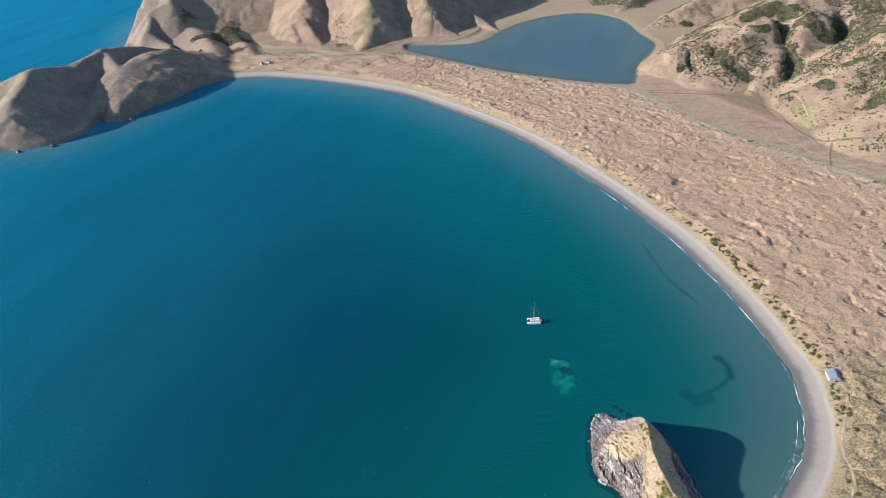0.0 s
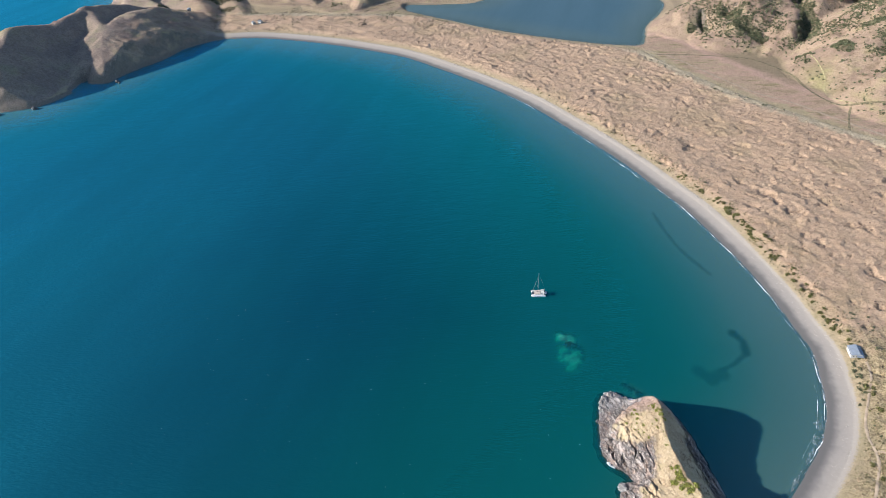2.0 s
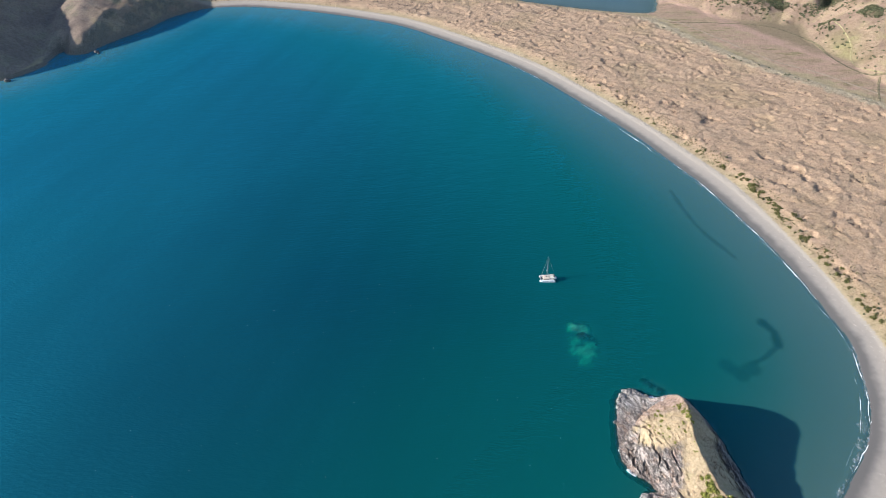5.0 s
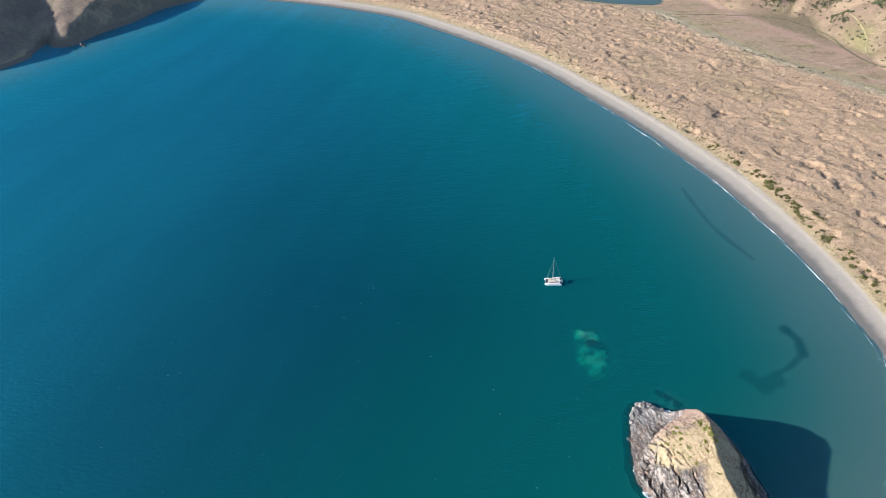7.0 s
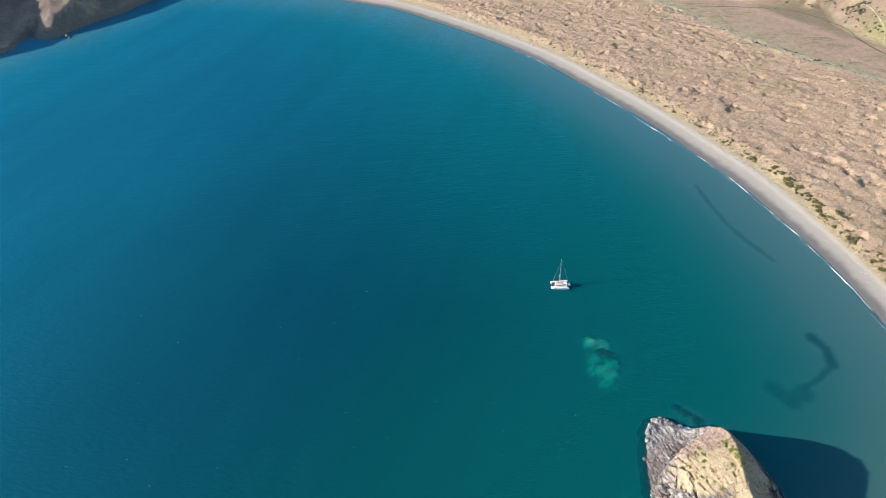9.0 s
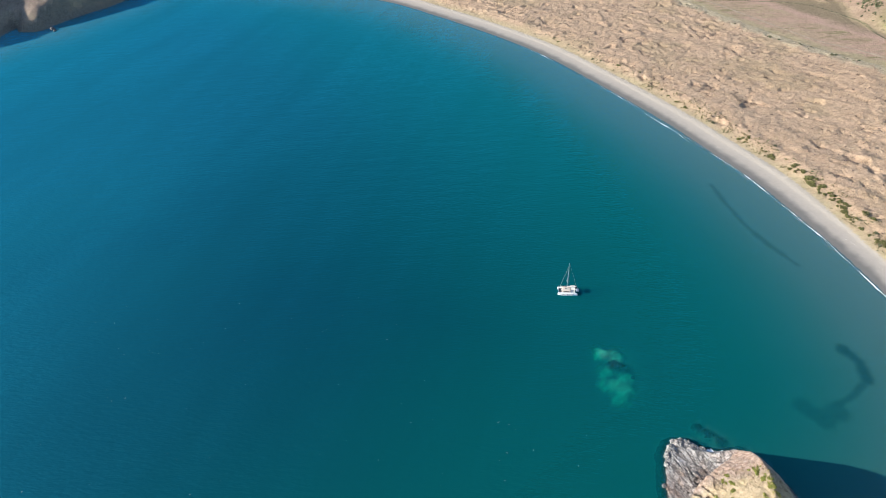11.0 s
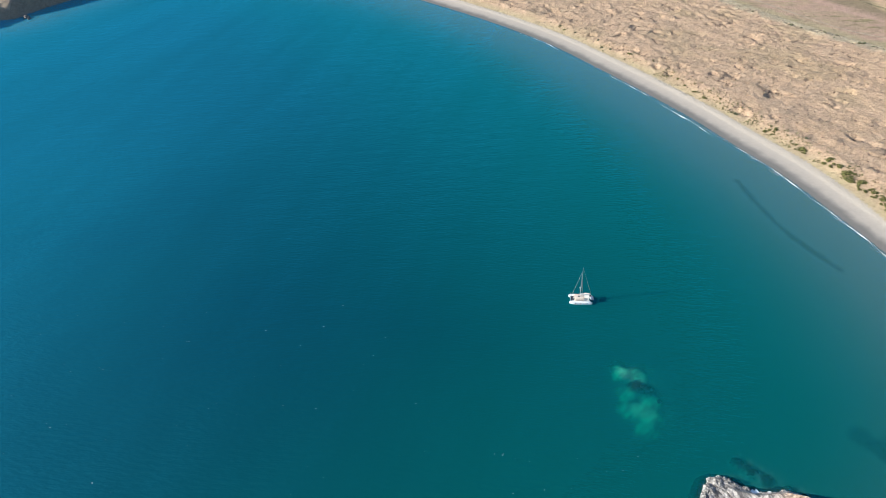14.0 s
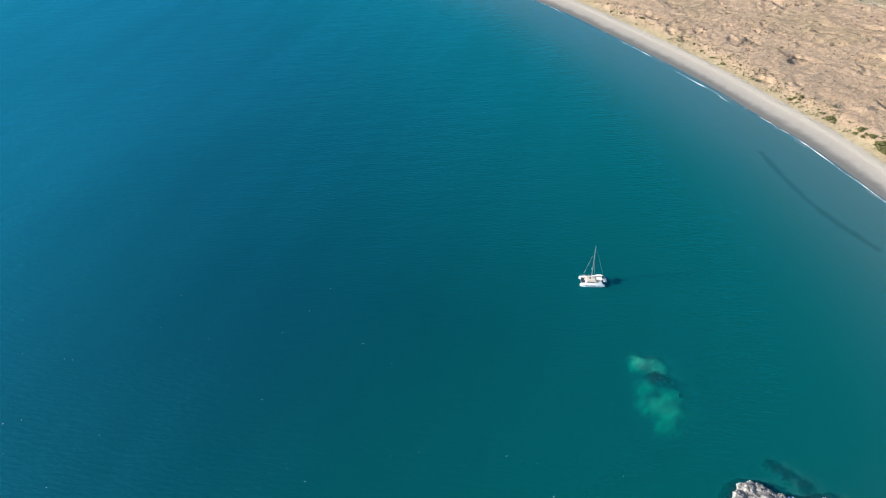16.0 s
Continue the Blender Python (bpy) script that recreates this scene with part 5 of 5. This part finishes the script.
# ---- beach house ----
def beach_house():
    base_z = ground_z(175, -62)
    house = tagged(new("beach_house"), "small beach house with a pale blue-grey metal roof behind the sand", "house")
    w, l, eave, top = 9.0, 10.5, 2.7, 4.3
    part("foundation", box((w - 0.3, l - 0.3, 1.6), (0, 0, -0.6), 0.03), WALL_BOARD, house)
    bm = bmesh.new()
    hw, hl = w / 2, l / 2
    ring = [(-hw, 0.2), (hw, 0.2), (hw, eave), (1.2, top - 0.1), (-hw, eave)]
    ends = [[bm.verts.new((x, y, z)) for x, z in ring] for y in (-hl, hl)]
    bm.faces.new(ends[0])
    bm.faces.new(ends[1][::-1])
    for i in range(5):
        j = (i + 1) % 5
        bm.faces.new((ends[0][i], ends[1][i], ends[1][j], ends[0][j]))
    wall = part("wall", bm, WALL_BOARD, house)
    for a, b, tag in (((-hw - 0.5, eave - 0.16), (1.2, top), ""), ((1.2, top), (hw + 0.5, eave - 0.2), "")):
        dx, dz = b[0] - a[0], b[1] - a[1]
        slab = bmesh.new()
        n = int(math.hypot(dx, dz) and (l + 0.8) / 0.45)
        lower, upper = [], []
        for k in range(n + 1):
            y = -hl - 0.4 + (l + 0.8) * k / n
            rib = 0.05 if k % 2 else 0.0
            lower.append([slab.verts.new((a[0], y, a[1] + rib)), slab.verts.new((a[0], y, a[1] + rib - 0.08))])
            upper.append([slab.verts.new((b[0], y, b[1] + rib)), slab.verts.new((b[0], y, b[1] + rib - 0.08))])
        for k in range(n):
            slab.faces.new((lower[k][0], lower[k + 1][0], upper[k + 1][0], upper[k][0]))
            slab.faces.new((lower[k][1], upper[k][1], upper[k + 1][1], lower[k + 1][1]))
            slab.faces.new((lower[k][0], lower[k][1], lower[k + 1][1], lower[k + 1][0]))
        part("roof", slab, TIN_ROOF, house)
    part("ridge_cap", box((0.4, l + 0.8, 0.08), (1.2, 0, top + 0.08), 0.02), TIN_ROOF, house)
    part("chimney", rod((2.4, 2.2, 3.4), (2.4, 2.2, 5.0), 0.14, sides=10), ALLOY, house)
    part("door", box((0.95, 0.08, 2.05), (1.6, -hl - 0.03, 1.25), 0.02), TEAK, house)
    for x in (-2.6, -0.4):
        win = part("window", box((1.3, 0.08, 1.1), (x, -hl - 0.03, 1.6), 0.02), GELCOAT, house)
        part("pane", box((1.14, 0.04, 0.94), (x, -hl - 0.075, 1.6), 0.005), DARK_GLASS, win)
    for y in (-3, 0, 3):
        win = part("window", box((0.08, 1.4, 1.1), (-hw - 0.03, y, 1.6), 0.02), GELCOAT, house)
        part("pane", box((0.04, 1.24, 0.94), (-hw - 0.075, y, 1.6), 0.005), DARK_GLASS, win)
    part("porch", box((5.0, 2.2, 0.16), (1.6, -hl - 1.2, 0.16), 0.02), TEAK, house)
    part("porch_roof", box((5.2, 2.4, 0.08), (1.6, -hl - 1.2, 2.55), 0.02, (6, 0, 0)), TIN_ROOF, house)
    for x in (-0.8, 4.0):
        part("post", rod((x, -hl - 2.2, 0.1), (x, -hl - 2.2, 2.5), 0.06, sides=6), WOOD, house)
    house.matrix_world = pose(175, -62, base_z + 0.1, 0, 0, -10) @ Matrix.Scale(0.72, 4)


beach_house()

# ---- small buildings at the far end of the beach ----
def cottage(x, y, turn, w, l, roof_mat, label):
    hut = tagged(new("cottage"), label, "cottage", "far cottages")
    hw, hl, eave, top = w / 2, l / 2, 2.4, 3.7
    bm = bmesh.new()
    ring = [(-hw, -0.8), (hw, -0.8), (hw, eave), (0, top - 0.1), (-hw, eave)]
    ends = [[bm.verts.new((px, py, pz)) for px, pz in ring] for py in (-hl, hl)]
    bm.faces.new(ends[0])
    bm.faces.new(ends[1][::-1])
    for i in range(5):
        bm.faces.new((ends[0][i], ends[1][i], ends[1][(i + 1) % 5], ends[0][(i + 1) % 5]))
    part("wall", bm, WALL_BOARD, hut)
    for side in (-1, 1):
        slope = math.degrees(math.atan2(top - eave, hw))
        part("roof", box((math.hypot(hw, top - eave) + 0.4, l + 0.6, 0.1), (side * (hw / 2 + 0.1), 0, (eave + top) / 2 + 0.02), 0.02, (0, side * slope, 0)), roof_mat, hut)
    part("door", box((0.9, 0.08, 2.0), (0, -hl - 0.03, 1.0), 0.02), TEAK, hut)
    part("window", box((1.2, 0.08, 0.9), (-hw * 0.55, -hl - 0.03, 1.4), 0.02), DARK_GLASS, hut)
    hut.matrix_world = pose(x, y, ground_z(x, y) + 0.3, 0, 0, turn)


cottage(-447, 638, 20, 5, 6.5, TIN_ROOF, "small pale-roofed cottage in the valley behind the headland")
cottage(-334, 602, 60, 4, 6, OLD_ROOF, "low grey hut on the flat at the beach's end")
cottage(-343, 599, 40, 4, 5, OLD_ROOF, "low grey hut on the flat at the beach's end")


# ---- small motorboat beside the islet ----
def runabout():
    boat = tagged(new("motorboat"), "small pale grey open motorboat moored beside the islet", "motorboat")
    rings = []
    for x, half, deck in ((-2.5, 0.04, 0.85), (-2.0, 0.45, 0.78), (-1.0, 0.85, 0.7), (0.6, 0.98, 0.62), (2.3, 0.92, 0.6)):
        rings.append([(x, -half, deck), (x, -half * 0.8, 0.05), (x, 0, -0.18), (x, half * 0.8, 0.05), (x, half, deck), (x, half * 0.78, deck), (x, half * 0.7, 0.32), (x, -half * 0.7, 0.32), (x, -half * 0.78, deck)])
    part("hull", loft(rings), GELCOAT, boat)
    part("console", box((0.5, 0.7, 0.7), (0.3, 0, 0.65), 0.06), GREY_RUBBER, boat)
    part("windscreen", box((0.05, 0.8, 0.35), (0.0, 0, 1.1), 0.01, (0, -25, 0)), DARK_GLASS, boat)
    part("bench", box((0.4, 1.3, 0.3), (1.5, 0, 0.5), 0.04), CANVAS, boat)
    part("foredeck", box((1.1, 0.9, 0.06), (-1.5, 0, 0.78), 0.02), GELCOAT, boat)
    part("outboard", box((0.35, 0.4, 0.75), (2.5, 0, 0.65), 0.08), GREY_RUBBER, boat)
    boat.matrix_world = pose(22.3, -131.3, 0.08, 0, 0, -38)


runabout()

# ---- driftwood ----
rng = np.random.default_rng(51)
log_mesh = []
for k in range(3):
    bm = rod((-1, 0, 0), (1, 0.06, 0.05), 0.1, 0.05, 7)
    bmesh.ops.subdivide_edges(bm, edges=[e for e in bm.edges if e.calc_length() > 1], cuts=4)
    for v in bm.verts:
        v.co += Vector((0, 0.12 * math.sin(v.co.x * 2 + k), 0.05 * math.cos(v.co.x * 3 + k)))
    me = bpy.data.meshes.new("driftwood_log")
    bm.to_mesh(me)
    bm.free()
    me.materials.append(WOOD)
    log_mesh.append(me)
for _ in range(130):
    s = rng.uniform(shore_s(-135), shore_s(40))
    c = inland(s, rng.normal(9.5 if rng.uniform() < 0.5 else 12.5, 0.5))
    ob = tagged(new("driftwood_log", log_mesh[int(rng.integers(0, 3))]), "sun-bleached driftwood log on grey sand", "driftwood", "driftwood on the beach")
    size = rng.uniform(0.3, 0.95)
    ob.matrix_world = Matrix.Translation((c[0], c[1], ground_z(c[0], c[1]) + 0.06 * size)) @ pose(0, 0, 0, 0, 0, rng.uniform(0, 180)) @ Matrix.Diagonal((size, size, size, 1))

# ---- shrubs on the islet ----
rng = np.random.default_rng(61)


def islet_z(x, y):
    return float(rock_height(np.array([x]), np.array([y]))[0][0])


islet_makers = [shrub(80 + k, 1.0, 150, ISLET_LEAF, 0.2, 0.6, "yellow-green wind-clipped shrub on the islet's top", "shrubs on the islet") for k in range(3)]
for cx, cy, count, spread in ((45.5, -111, 9, 1.4), (46.6, -115, 9, 1.4), (47, -119.5, 6, 1.2), (36, -114, 7, 1.6), (34, -119, 5, 2.0), (38, -122, 6, 2.0), (44, -122, 4, 1.5), (48.5, -146, 9, 2.2), (49.5, -150, 10, 2.4), (47, -151, 8, 2.4), (50.5, -154, 8, 2.2), (47, -130, 4, 2.5)):
    for _ in range(count):
        x, y = cx + rng.normal() * spread * 0.6, cy + rng.normal() * spread
        k = int(rng.integers(0, 3))
        size = rng.uniform(0.6, 1.4) * (1.9 if cy < -145 else 1.0)
        m = Matrix.Translation((x, y, islet_z(x, y) - 0.1)) @ pose(0, 0, 0, 0, 0, rng.uniform(0, 360)) @ Matrix.Diagonal((size, size, size * 0.8, 1))
        src = islet_makers[k]
        if src.name not in used_makers:
            used_makers.add(src.name)
            src.matrix_basis = m
        else:
            copy_thing(src, Matrix.Identity(4)).matrix_basis = m
x, y = rng.uniform(20, 72, 6500), rng.uniform(-165, -85, 6500)
hz, hd = rock_height(x, y)
grassy = (hd > 11) & (hz > 7) & (y < -108) & (fbm(x, y, 6, 3, 98) > -0.15)
pieces = []
for px, py, pz in zip(x[grassy], y[grassy], hz[grassy]):
    v, f = leaf_cloud(rng, 6, rng.uniform(0.35, 0.7), 0.25, 0.6, 2)
    pieces.append((v + (px, py, pz - 0.05), f))
me = stuff_mesh("islet_grass", pieces)
me.materials.append(TUSSOCK_LEAF)
tagged(new("islet_grass", me), "dry straw grass on the islet's top", "grass", kind="stuff")
